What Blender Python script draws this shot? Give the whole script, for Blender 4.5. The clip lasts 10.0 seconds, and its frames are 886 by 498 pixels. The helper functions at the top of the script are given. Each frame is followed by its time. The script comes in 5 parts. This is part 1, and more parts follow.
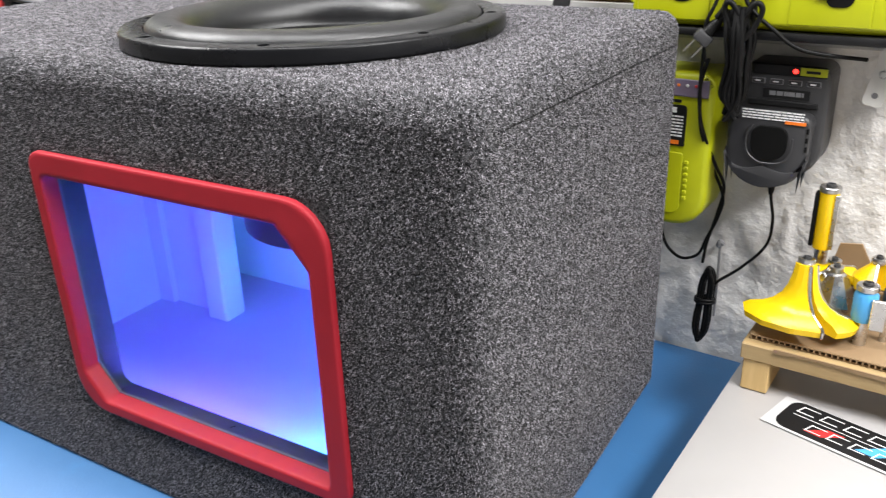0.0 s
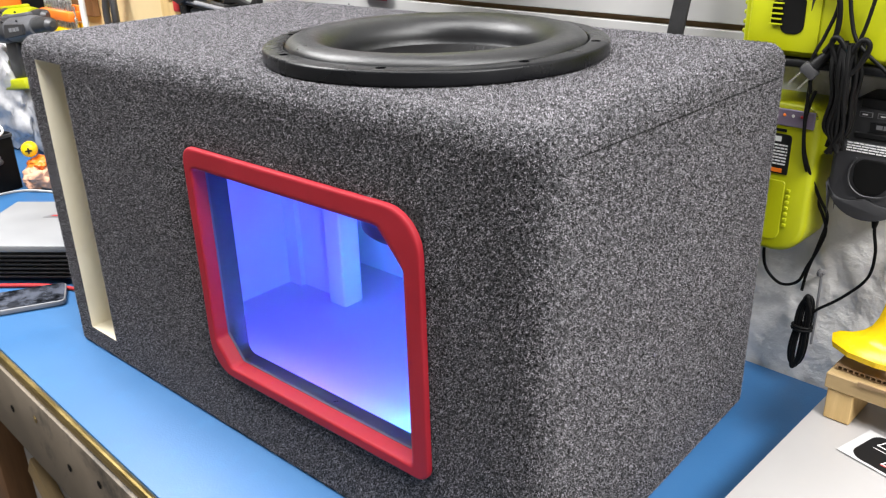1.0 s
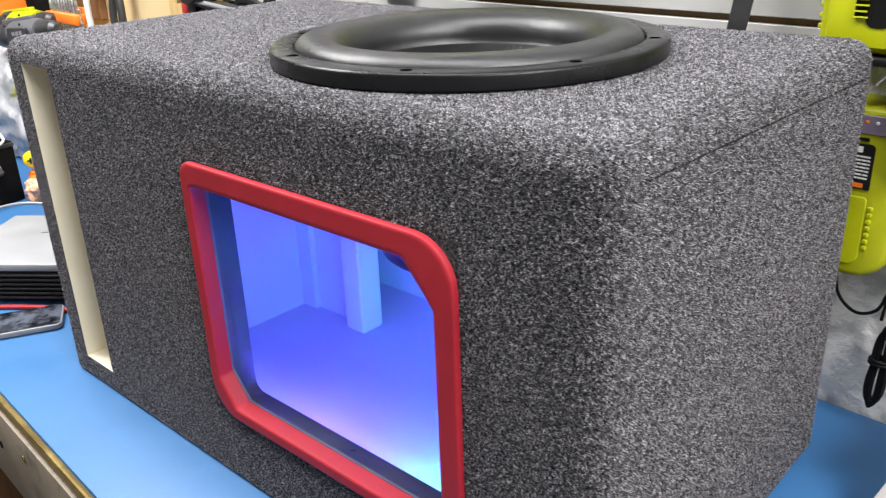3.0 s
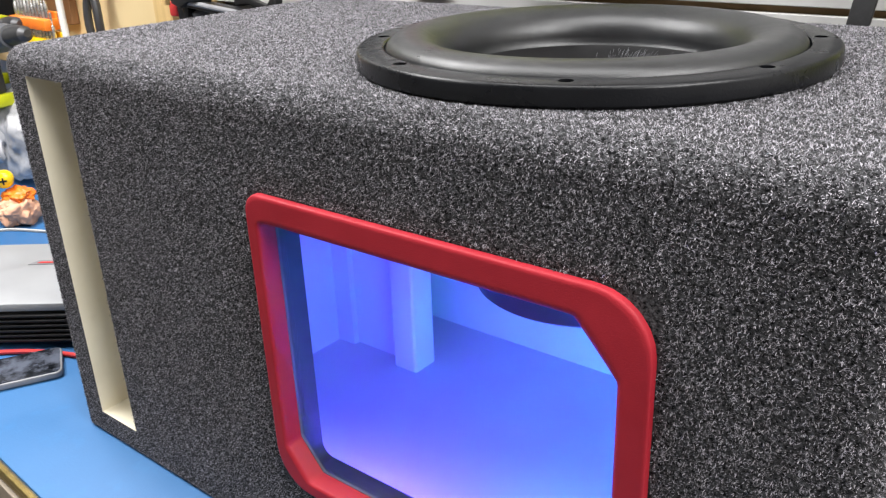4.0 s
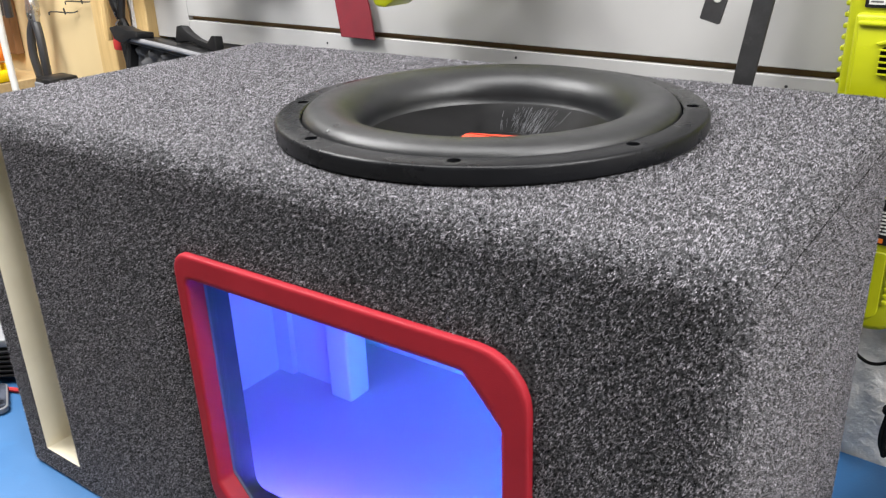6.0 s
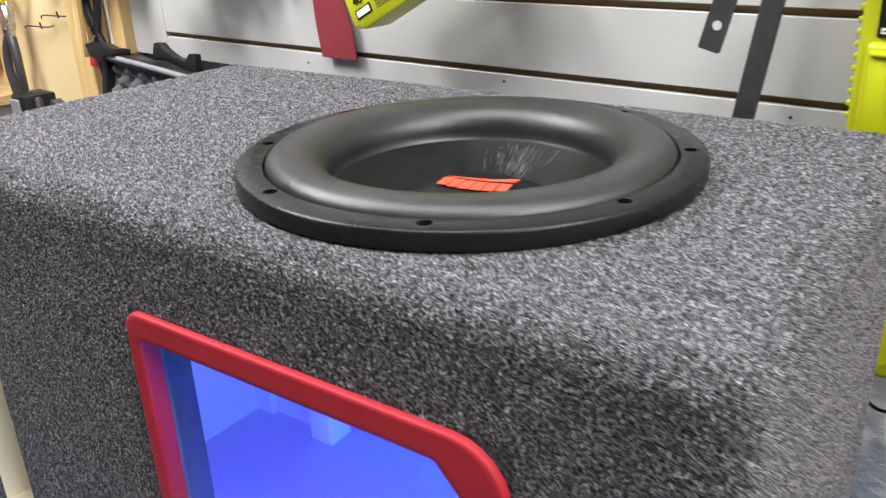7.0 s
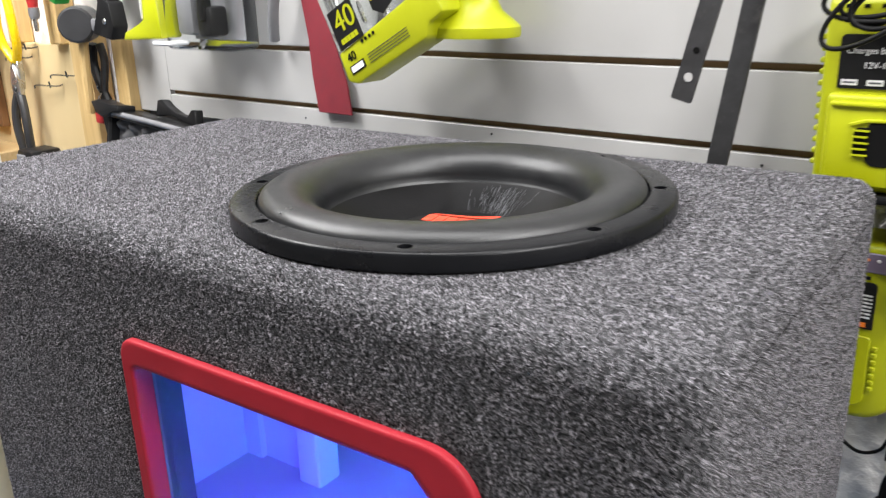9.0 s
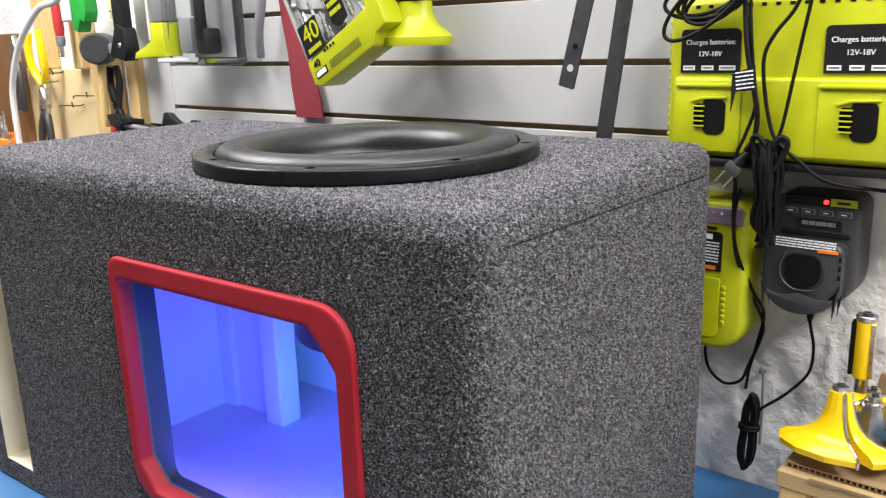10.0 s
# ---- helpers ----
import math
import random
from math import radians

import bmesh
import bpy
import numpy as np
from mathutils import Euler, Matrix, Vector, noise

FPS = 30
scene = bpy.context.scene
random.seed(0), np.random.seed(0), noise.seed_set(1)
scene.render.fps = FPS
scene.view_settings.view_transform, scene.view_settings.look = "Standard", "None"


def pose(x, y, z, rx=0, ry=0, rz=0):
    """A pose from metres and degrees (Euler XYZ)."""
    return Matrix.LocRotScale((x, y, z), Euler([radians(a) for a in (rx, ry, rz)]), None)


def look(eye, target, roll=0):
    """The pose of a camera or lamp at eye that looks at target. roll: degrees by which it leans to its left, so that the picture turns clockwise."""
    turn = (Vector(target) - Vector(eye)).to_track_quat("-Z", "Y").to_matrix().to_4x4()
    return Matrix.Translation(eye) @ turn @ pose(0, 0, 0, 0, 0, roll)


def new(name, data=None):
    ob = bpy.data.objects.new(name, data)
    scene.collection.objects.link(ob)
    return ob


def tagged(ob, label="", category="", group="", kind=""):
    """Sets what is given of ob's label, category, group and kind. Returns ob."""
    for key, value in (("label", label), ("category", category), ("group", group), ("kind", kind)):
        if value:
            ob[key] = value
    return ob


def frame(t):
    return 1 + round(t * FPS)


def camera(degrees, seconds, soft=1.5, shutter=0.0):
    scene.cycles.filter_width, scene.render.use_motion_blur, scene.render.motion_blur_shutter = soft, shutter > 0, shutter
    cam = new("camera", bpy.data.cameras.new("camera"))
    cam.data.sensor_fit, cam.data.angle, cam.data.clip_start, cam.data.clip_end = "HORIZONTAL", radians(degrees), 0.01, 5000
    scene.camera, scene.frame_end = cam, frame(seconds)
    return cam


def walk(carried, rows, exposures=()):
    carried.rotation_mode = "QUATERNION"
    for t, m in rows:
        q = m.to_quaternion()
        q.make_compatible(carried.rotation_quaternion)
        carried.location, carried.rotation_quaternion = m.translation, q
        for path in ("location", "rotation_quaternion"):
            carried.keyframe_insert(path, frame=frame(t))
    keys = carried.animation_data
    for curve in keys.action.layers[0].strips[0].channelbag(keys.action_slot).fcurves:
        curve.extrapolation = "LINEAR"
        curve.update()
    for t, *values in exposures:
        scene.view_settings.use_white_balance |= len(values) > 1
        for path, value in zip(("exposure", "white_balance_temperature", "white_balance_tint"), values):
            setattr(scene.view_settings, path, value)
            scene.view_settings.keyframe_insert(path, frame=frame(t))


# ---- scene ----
cam = camera(56.1, 10.0, soft=1.2, shutter=0.3)
PATH = [
    (0, (0.353, -0.406, 1.421), (-0.598, 1.166, 0.631), -1.9),
    (0.5, (0.393, -0.418, 1.434), (-0.737, 1.034, 0.651), -1.8),
    (1, (0.419, -0.43, 1.452), (-0.8, 0.948, 0.668), -1.6),
    (1.5, (0.454, -0.444, 1.47), (-0.802, 0.9, 0.685), -1.7),
    (2, (0.424, -0.389, 1.449), (-0.841, 0.949, 0.667), -1.8),
    (2.2, (0.406, -0.376, 1.437), (-0.857, 0.964, 0.657), -1.8),
    (3.3, (0.289, -0.36, 1.426), (-0.958, 0.999, 0.652), -2.3),
    (3.5, (0.242, -0.361, 1.416), (-0.995, 1.006, 0.641), -2.3),
    (4, (0.168, -0.353, 1.419), (-0.995, 1.077, 0.643), -2.3),
    (4.5, (0.16, -0.353, 1.418), (-0.959, 1.111, 0.641), -2.4),
    (5, (0.173, -0.377, 1.438), (-0.929, 1.1, 0.662), -2.4),
    (5.5, (0.183, -0.391, 1.456), (-0.908, 1.095, 0.68), -2.2),
    (5.7, (0.211, -0.381, 1.462), (-0.881, 1.108, 0.692), -2.1),
    (6.8, (0.228, -0.308, 1.49), (-0.862, 1.18, 0.718), -2.4),
    (7, (0.198, -0.296, 1.489), (-0.892, 1.193, 0.716), -2.4),
    (7.5, (0.106, -0.248, 1.498), (-0.985, 1.239, 0.727), -2.6),
    (8, (0.095, -0.259, 1.51), (-1.0, 1.229, 0.744), -2.5),
    (8.5, (0.122, -0.263, 1.483), (-0.971, 1.228, 0.718), -2.3),
    (9, (0.228, -0.319, 1.474), (-0.888, 1.22, 0.856), -1.9),
    (9.5, (0.335, -0.38, 1.434), (-0.794, 1.188, 0.916), -1.8),
    (10, (0.422, -0.417, 1.424), (-0.756, 1.121, 0.926), -1.9),
]
walk(cam, [(t, look(eye, target, roll)) for t, eye, target, roll in PATH],
     exposures=((0.0, 0.15), (2.0, 0.22), (3.5, 0.14), (4.0, 0.06), (5.0, 0.06), (5.5, 0.03), (7.0, 0.08), (8.0, -0.02), (9.0, 0.0), (10.0, -0.01)))

# ---- light ----
world = bpy.data.worlds.new("world")
scene.world = world
world.use_nodes = True
world.node_tree.nodes["Background"].inputs[0].default_value = (1.0, 0.98, 0.95, 1)
world.node_tree.nodes["Background"].inputs[1].default_value = 0.05


def area_light(name, eye, target, sx, sy, watts, colour):
    data = bpy.data.lights.new(name, "AREA")
    data.shape, data.size, data.size_y, data.energy, data.color = "RECTANGLE", sx, sy, watts, colour
    ob = new(name, data)
    ob.matrix_world = look(eye, target)
    return ob


area_light("ceiling_tube", (1.30, -0.20, 2.42), (1.30, -0.20, 0), 0.5, 0.9, 63, (1.0, 0.99, 0.985))
area_light("ceiling_tube", (-1.2, -0.20, 2.42), (-1.2, -0.20, 0), 0.5, 0.9, 54, (1.0, 0.99, 0.985))
area_light("ceiling_tube", (0.0, -0.12, 2.42), (0.0, -0.12, 0), 1.2, 0.5, 23, (1.0, 0.99, 0.985))


# ---- materials ----
def node(tree, kind, **values):
    n = tree.nodes.new(kind)
    for key, value in values.items():
        n.inputs[key.replace("_", " ")].default_value = value
    return n


def ramp(tree, stops):
    n = tree.nodes.new("ShaderNodeValToRGB")
    while len(n.color_ramp.elements) < len(stops):
        n.color_ramp.elements.new(0.5)
    for e, (p, c) in zip(n.color_ramp.elements, stops):
        e.position, e.color = p, (*c, 1)
    return n


def surface(name, dark, light, scale=40.0, rough=0.5, metal=0.0, bump=0.1, fine=400.0, stretch=(1, 1, 1), spread=0.25,
            wear=0.0, wear_colour=(0.1, 0.1, 0.1), wear_scale=9.0, spec=0.5, dist=0.0006):
    """A painted, wooden, plastic or metal surface: colour drifts between dark and light, fine relief, and optional stains."""
    m = bpy.data.materials.new(name)
    m.use_nodes = True
    t = m.node_tree
    b = t.nodes["Principled BSDF"]
    co = t.nodes.new("ShaderNodeTexCoord")
    mp = t.nodes.new("ShaderNodeMapping")
    mp.inputs["Scale"].default_value = stretch
    t.links.new(co.outputs["Object"], mp.inputs[0])
    big = node(t, "ShaderNodeTexNoise", Scale=scale, Detail=5.0, Roughness=0.6)
    small = node(t, "ShaderNodeTexNoise", Scale=fine, Detail=3.0, Roughness=0.6)
    t.links.new(mp.outputs[0], big.inputs["Vector"])
    t.links.new(mp.outputs[0], small.inputs["Vector"])
    r = ramp(t, [(0.5 - spread, dark), (0.5 + spread, light)])
    t.links.new(big.outputs[0], r.inputs[0])
    colour = r.outputs[0]
    if wear:
        w = node(t, "ShaderNodeTexNoise", Scale=wear_scale, Detail=8.0, Roughness=0.7)
        t.links.new(co.outputs["Object"], w.inputs["Vector"])
        wr = ramp(t, [(0.55, (0, 0, 0)), (0.75, (wear, wear, wear))])
        t.links.new(w.outputs[0], wr.inputs[0])
        mix = t.nodes.new("ShaderNodeMix")
        mix.data_type = "RGBA"
        t.links.new(wr.outputs[0], mix.inputs[0])
        t.links.new(colour, mix.inputs[6])
        mix.inputs[7].default_value = (*wear_colour, 1)
        colour = mix.outputs[2]
    t.links.new(colour, b.inputs["Base Color"])
    rr = node(t, "ShaderNodeMapRange", From_Min=0.3, From_Max=0.7, To_Min=max(rough - 0.08, 0.02), To_Max=min(rough + 0.08, 1))
    t.links.new(big.outputs[0], rr.inputs[0])
    t.links.new(rr.outputs[0], b.inputs["Roughness"])
    b.inputs["Metallic"].default_value = metal
    b.inputs["Specular IOR Level"].default_value = spec
    if bump:
        bn = node(t, "ShaderNodeBump", Strength=bump, Distance=dist)
        t.links.new(small.outputs[0], bn.inputs["Height"])
        t.links.new(bn.outputs[0], b.inputs["Normal"])
    return m


def glass(name, colour=(1, 1, 1), rough=0.0, gloss=0.08):
    """A thin clear sheet: mostly see-through with a little gloss."""
    m = bpy.data.materials.new(name)
    m.use_nodes = True
    t = m.node_tree
    t.nodes.remove(t.nodes["Principled BSDF"])
    a = node(t, "ShaderNodeBsdfTransparent", Color=(*colour, 1))
    g = node(t, "ShaderNodeBsdfGlossy", Roughness=rough + 0.02)
    f = node(t, "ShaderNodeFresnel", IOR=1.45)
    s = node(t, "ShaderNodeMath")
    s.operation = "MULTIPLY"
    s.inputs[1].default_value = gloss * 12
    t.links.new(f.outputs[0], s.inputs[0])
    x = t.nodes.new("ShaderNodeMixShader")
    t.links.new(s.outputs[0], x.inputs[0])
    t.links.new(a.outputs[0], x.inputs[1])
    t.links.new(g.outputs[0], x.inputs[2])
    t.links.new(x.outputs[0], t.nodes["Material Output"].inputs[0])
    return m


def film(name):
    """Milky crumpled plastic: half see-through, half glossy white."""
    m = bpy.data.materials.new(name)
    m.use_nodes = True
    t = m.node_tree
    b = t.nodes["Principled BSDF"]
    b.inputs["Base Color"].default_value = (0.56, 0.56, 0.58, 1)
    b.inputs["Roughness"].default_value = 0.22
    a = node(t, "ShaderNodeBsdfTransparent", Color=(0.92, 0.93, 0.95, 1))
    co = t.nodes.new("ShaderNodeTexCoord")
    n = node(t, "ShaderNodeTexNoise", Scale=28.0, Detail=4.0)
    t.links.new(co.outputs["Object"], n.inputs["Vector"])
    r = ramp(t, [(0.35, (0.5, 0.5, 0.5)), (0.65, (0.9, 0.9, 0.9))])
    t.links.new(n.outputs[0], r.inputs[0])
    x = t.nodes.new("ShaderNodeMixShader")
    t.links.new(r.outputs[0], x.inputs[0])
    t.links.new(a.outputs[0], x.inputs[1])
    t.links.new(b.outputs[0], x.inputs[2])
    t.links.new(x.outputs[0], t.nodes["Material Output"].inputs[0])
    return m


def glow(name, colour, strength):
    m = bpy.data.materials.new(name)
    m.use_nodes = True
    b = m.node_tree.nodes["Principled BSDF"]
    b.inputs["Base Color"].default_value = (*colour, 1)
    b.inputs["Emission Color"].default_value = (*colour, 1)
    b.inputs["Emission Strength"].default_value = strength
    return m


def carpet_base():
    m = surface("carpet_backing", (0.004, 0.004, 0.0047), (0.10, 0.101, 0.107), 420, 0.95, 0, 0.8, 700, spread=0.12, spec=0.1, dist=0.002)
    return m


def carpet_fibre():
    m = bpy.data.materials.new("carpet_fibre")
    m.use_nodes = True
    t = m.node_tree
    b = t.nodes["Principled BSDF"]
    g = t.nodes.new("ShaderNodeNewGeometry")
    co = t.nodes.new("ShaderNodeTexCoord")
    clump = node(t, "ShaderNodeTexNoise", Scale=210.0, Detail=4.0, Roughness=0.72)
    t.links.new(co.outputs["Object"], clump.inputs["Vector"])
    even = node(t, "ShaderNodeMapRange", From_Min=0.33, From_Max=0.67, To_Min=0.0, To_Max=1.0)
    t.links.new(clump.outputs[0], even.inputs[0])
    mix = t.nodes.new("ShaderNodeMix")
    mix.inputs[0].default_value = 0.42
    t.links.new(g.outputs["Random Per Island"], mix.inputs[2])
    t.links.new(even.outputs[0], mix.inputs[3])
    r = ramp(t, [(0.18, (0.0028, 0.0027, 0.0034)), (0.42, (0.014, 0.0134, 0.0158)), (0.52, (0.122, 0.116, 0.130)), (0.64, (0.300, 0.287, 0.317)), (0.84, (0.46, 0.441, 0.484))])
    t.links.new(mix.outputs[0], r.inputs[0])
    t.links.new(r.outputs[0], b.inputs["Base Color"])
    b.inputs["Roughness"].default_value = 0.75
    b.inputs["Specular IOR Level"].default_value = 0.25
    b.inputs["Sheen Weight"].default_value = 0.35
    b.inputs["Sheen Roughness"].default_value = 0.45
    return m


M = dict(
    carpet=carpet_base(), fibre=carpet_fibre(),
    red=surface("red_vinyl", (0.30, 0.011, 0.021), (0.37, 0.016, 0.028), 30, 0.58, 0, 0.35, 900, dist=0.0005, spec=0.3, wear=0.25, wear_colour=(0.27, 0.006, 0.014), wear_scale=24),
    cream=surface("cream_paint", (0.62, 0.56, 0.42), (0.74, 0.69, 0.55), 7, 0.6, 0, 0.2, 150, wear=0.25, wear_colour=(0.42, 0.30, 0.16)),
    inner=surface("white_paint_inside", (0.72, 0.72, 0.74), (0.82, 0.82, 0.83), 8, 0.85, 0, 0.15, 150, spec=0.1),
    edge=surface("black_painted_edge", (0.03, 0.03, 0.035), (0.06, 0.06, 0.07), 30, 0.35, 0, 0.3, 200),
    rubber=surface("rubber_surround", (0.0085, 0.0090, 0.0100), (0.0155, 0.0162, 0.0175), 18, 0.345, 0, 0.45, 1500, wear=0.5, wear_colour=(0.042, 0.043, 0.044), wear_scale=14, dist=0.0004, spec=0.5),
    ring=surface("black_frame_ring", (0.0035, 0.0038, 0.0047), (0.007, 0.0074, 0.0088), 20, 0.28, 0, 0.25, 600, spec=0.20),
    cone=surface("black_paper_cone", (0.004, 0.004, 0.0045), (0.008, 0.008, 0.0085), 40, 0.36, 0, 0.35, 500, stretch=(1, 1, 0.2), wear=0.3, wear_colour=(0.012, 0.012, 0.012), wear_scale=60, spec=0.13),
    dark=surface("black_void", (0.003, 0.003, 0.003), (0.006, 0.006, 0.006), 30, 0.8, 0, 0.1, spec=0.1),
    logo=surface("red_print", (0.62, 0.045, 0.02), (0.78, 0.07, 0.03), 120, 0.5, 0, 0.1, wear=0.6, wear_colour=(0.15, 0.02, 0.01), wear_scale=300),
    blue=surface("blue_bench_mat", (0.028, 0.112, 0.265), (0.042, 0.143, 0.322), 5, 0.46, 0, 0.3, 350, spec=0.4, wear=0.35, wear_colour=(0.03, 0.17, 0.40), wear_scale=22),
    brass=surface("brass_edge", (0.30, 0.21, 0.07), (0.46, 0.35, 0.14), 25, 0.38, 1.0, 0.2, 300, wear=0.7, wear_colour=(0.12, 0.09, 0.04), wear_scale=18),
    apron=surface("worn_grey_rail", (0.13, 0.105, 0.078), (0.24, 0.198, 0.150), 10, 0.6, 0.0, 0.3, 200, wear=1.6, wear_colour=(0.02, 0.018, 0.017), wear_scale=6),
    pine=surface("pine", (0.52, 0.34, 0.13), (0.68, 0.48, 0.22), 22, 0.6, 0, 0.3, 160, stretch=(6, 6, 0.5)),
    pine_x=surface("pine_board", (0.33, 0.225, 0.10), (0.46, 0.33, 0.165), 22, 0.6, 0, 0.3, 160, stretch=(0.5, 6, 6)),
    brown=surface("stained_timber", (0.13, 0.06, 0.02), (0.22, 0.11, 0.045), 18, 0.6, 0, 0.3, 160, stretch=(6, 6, 0.5)),
    ply=surface("plywood", (0.66, 0.50, 0.26), (0.76, 0.60, 0.34), 6, 0.6, 0, 0.2, 120, stretch=(1, 1, 0.25)),
    card=surface("corrugated_cardboard", (0.21, 0.135, 0.07), (0.31, 0.21, 0.115), 14, 0.8, 0, 0.3, 200),
    slat=surface("white_melamine", (0.42, 0.415, 0.41), (0.49, 0.485, 0.478), 3, 0.35, 0, 0.05, 200, wear=0.3, wear_colour=(0.38, 0.375, 0.365), wear_scale=5),
    groove=surface("raw_fibreboard", (0.20, 0.12, 0.055), (0.30, 0.19, 0.09), 40, 0.85, 0, 0.3, 300),
    stucco=surface("rough_white_plaster", (0.66, 0.645, 0.63), (0.84, 0.825, 0.81), 22, 0.75, 0, 0.9, 90, wear=0.30, wear_colour=(0.48, 0.46, 0.45), wear_scale=12, dist=0.003),
    white=surface("white_laminate", (0.36, 0.348, 0.345), (0.42, 0.408, 0.405), 4, 0.4, 0, 0.06, 200, wear=0.15, wear_colour=(0.5, 0.45, 0.4), wear_scale=30),
    paper=surface("white_paper", (0.48, 0.48, 0.48), (0.54, 0.54, 0.54), 10, 0.6, 0, 0.05),
    lime=surface("lime_plastic", (0.36, 0.39, 0.004), (0.44, 0.47, 0.006), 12, 0.38, 0, 0.15, 900),
    black=surface("black_plastic", (0.006, 0.006, 0.0065), (0.012, 0.012, 0.013), 20, 0.42, 0, 0.15, 900, spec=0.3),
    grey=surface("charcoal_plastic", (0.027, 0.027, 0.029), (0.042, 0.042, 0.045), 20, 0.42, 0, 0.2, 900),
    magnet=surface("magnet_coating", (0.046, 0.046, 0.052), (0.062, 0.062, 0.068), 20, 0.35, 0, 0.1, 600),
    slate=surface("slate_grey_plastic", (0.075, 0.076, 0.084), (0.11, 0.112, 0.12), 30, 0.45, 0, 0.2, 600),
    mid=surface("mid_grey_plastic", (0.16, 0.16, 0.17), (0.22, 0.22, 0.23), 20, 0.45, 0, 0.15, 600),
    tag=surface("white_print", (0.70, 0.70, 0.70), (0.80, 0.80, 0.80), 60, 0.5, 0, 0.0),
    orange=surface("orange_plastic", (0.72, 0.15, 0.01), (0.82, 0.21, 0.02), 20, 0.42, 0, 0.15),
    yellow=surface("yellow_enamel", (0.78, 0.50, 0.004), (0.86, 0.58, 0.008), 14, 0.25, 0, 0.1, 300, wear=0.25, wear_colour=(0.45, 0.25, 0.01), wear_scale=60),
    steel=surface("bright_steel", (0.50, 0.49, 0.48), (0.68, 0.67, 0.66), 60, 0.28, 1.0, 0.15, 500),
    iron=surface("dark_steel", (0.045, 0.045, 0.047), (0.085, 0.085, 0.088), 40, 0.45, 0.6, 0.2, 400, wear=0.5, wear_colour=(0.16, 0.15, 0.14), wear_scale=50),
    strap=surface("dark_red_webbing", (0.17, 0.012, 0.022), (0.23, 0.018, 0.03), 60, 0.75, 0, 0.6, 900),
    foam=surface("grey_egg_foam", (0.075, 0.075, 0.08), (0.125, 0.125, 0.13), 40, 0.95, 0, 0.5, 500, spec=0.1),
    silver=surface("silver_case", (0.25, 0.255, 0.265), (0.32, 0.325, 0.335), 10, 0.5, 0.2, 0.1, 500),
    crimson=surface("red_rubber", (0.40, 0.02, 0.02), (0.52, 0.03, 0.03), 30, 0.5, 0, 0.1),
    green=surface("green_plastic", (0.01, 0.26, 0.03), (0.02, 0.34, 0.05), 20, 0.45, 0, 0.1),
    violet=surface("violet_grey_strip", (0.15, 0.12, 0.17), (0.20, 0.165, 0.23), 30, 0.45, 0, 0.1),
    skyblue=surface("blue_enamel", (0.06, 0.30, 0.62), (0.08, 0.36, 0.70), 20, 0.35, 0, 0.1),
    peach=surface("peach_rag", (0.62, 0.30, 0.17), (0.74, 0.42, 0.28), 30, 0.85, 0, 0.4),
    cable=surface("black_cable", (0.0035, 0.0035, 0.0037), (0.007, 0.007, 0.0072), 40, 0.48, 0, 0.1, spec=0.16),
    hose=surface("white_hose", (0.58, 0.57, 0.54), (0.70, 0.69, 0.66), 20, 0.4, 0, 0.1),
    clear=glass("clear_plastic", (0.93, 0.95, 0.95), 0.06, 0.10), pane=glass("acrylic_pane", (0.97, 0.98, 1.0), 0.0, 0.0015),
    film=film("plastic_film"),
    concrete=surface("concrete_floor", (0.075, 0.07, 0.068), (0.13, 0.122, 0.115), 4, 0.7, 0, 0.4, 60),
    plaster=surface("painted_room_wall", (0.30, 0.29, 0.27), (0.40, 0.39, 0.37), 3, 0.8, 0, 0.2, 80),
    # the cyan emitter is an added fill beside the blue strip
    led=glow("blue_led", (0.093, 0.050, 1.0), 172.0), led_fill=glow("cyan_fill", (0.0, 0.74, 1.0), 180.0), led_red=glow("red_led", (1.0, 0.02, 0.015), 6.0),
)


# ---- shaping helpers ----
def bx(x0, x1, y0, y1, z0, z1, r=0.0, seg=2):
    """A box between two corners, with edges rounded by r."""
    bm = bmesh.new()
    bmesh.ops.create_cube(bm, size=1)
    bmesh.ops.transform(bm, matrix=Matrix.Translation(((x0 + x1) / 2, (y0 + y1) / 2, (z0 + z1) / 2)) @ Matrix.Diagonal((x1 - x0, y1 - y0, z1 - z0, 1)), verts=bm.verts)
    if r:
        bmesh.ops.bevel(bm, geom=bm.edges[:], offset=r, segments=seg, affect="EDGES", profile=0.5)
    return bm


def lathe(profile, n=32, a0=0.0, a1=360.0):
    """Turns (radius, height) points about z, whole or through a sector."""
    bm = bmesh.new()
    full = abs(a1 - a0 - 360) < 1e-6
    rings = []
    steps = n if full else n + 1
    for i in range(steps):
        a = radians(a0 + (a1 - a0) * i / n)
        rings.append([bm.verts.new((r * math.cos(a), r * math.sin(a), z)) for r, z in profile])
    for i in range(n):
        p, q = rings[i], rings[(i + 1) % steps]
        for j in range(len(profile) - 1):
            bm.faces.new((p[j], q[j], q[j + 1], p[j + 1]))
    if not full:
        for ring in (rings[0], rings[-1]):
            bm.faces.new(ring)
    bmesh.ops.remove_doubles(bm, verts=bm.verts, dist=1e-6)
    bmesh.ops.recalc_face_normals(bm, faces=bm.faces)
    return bm


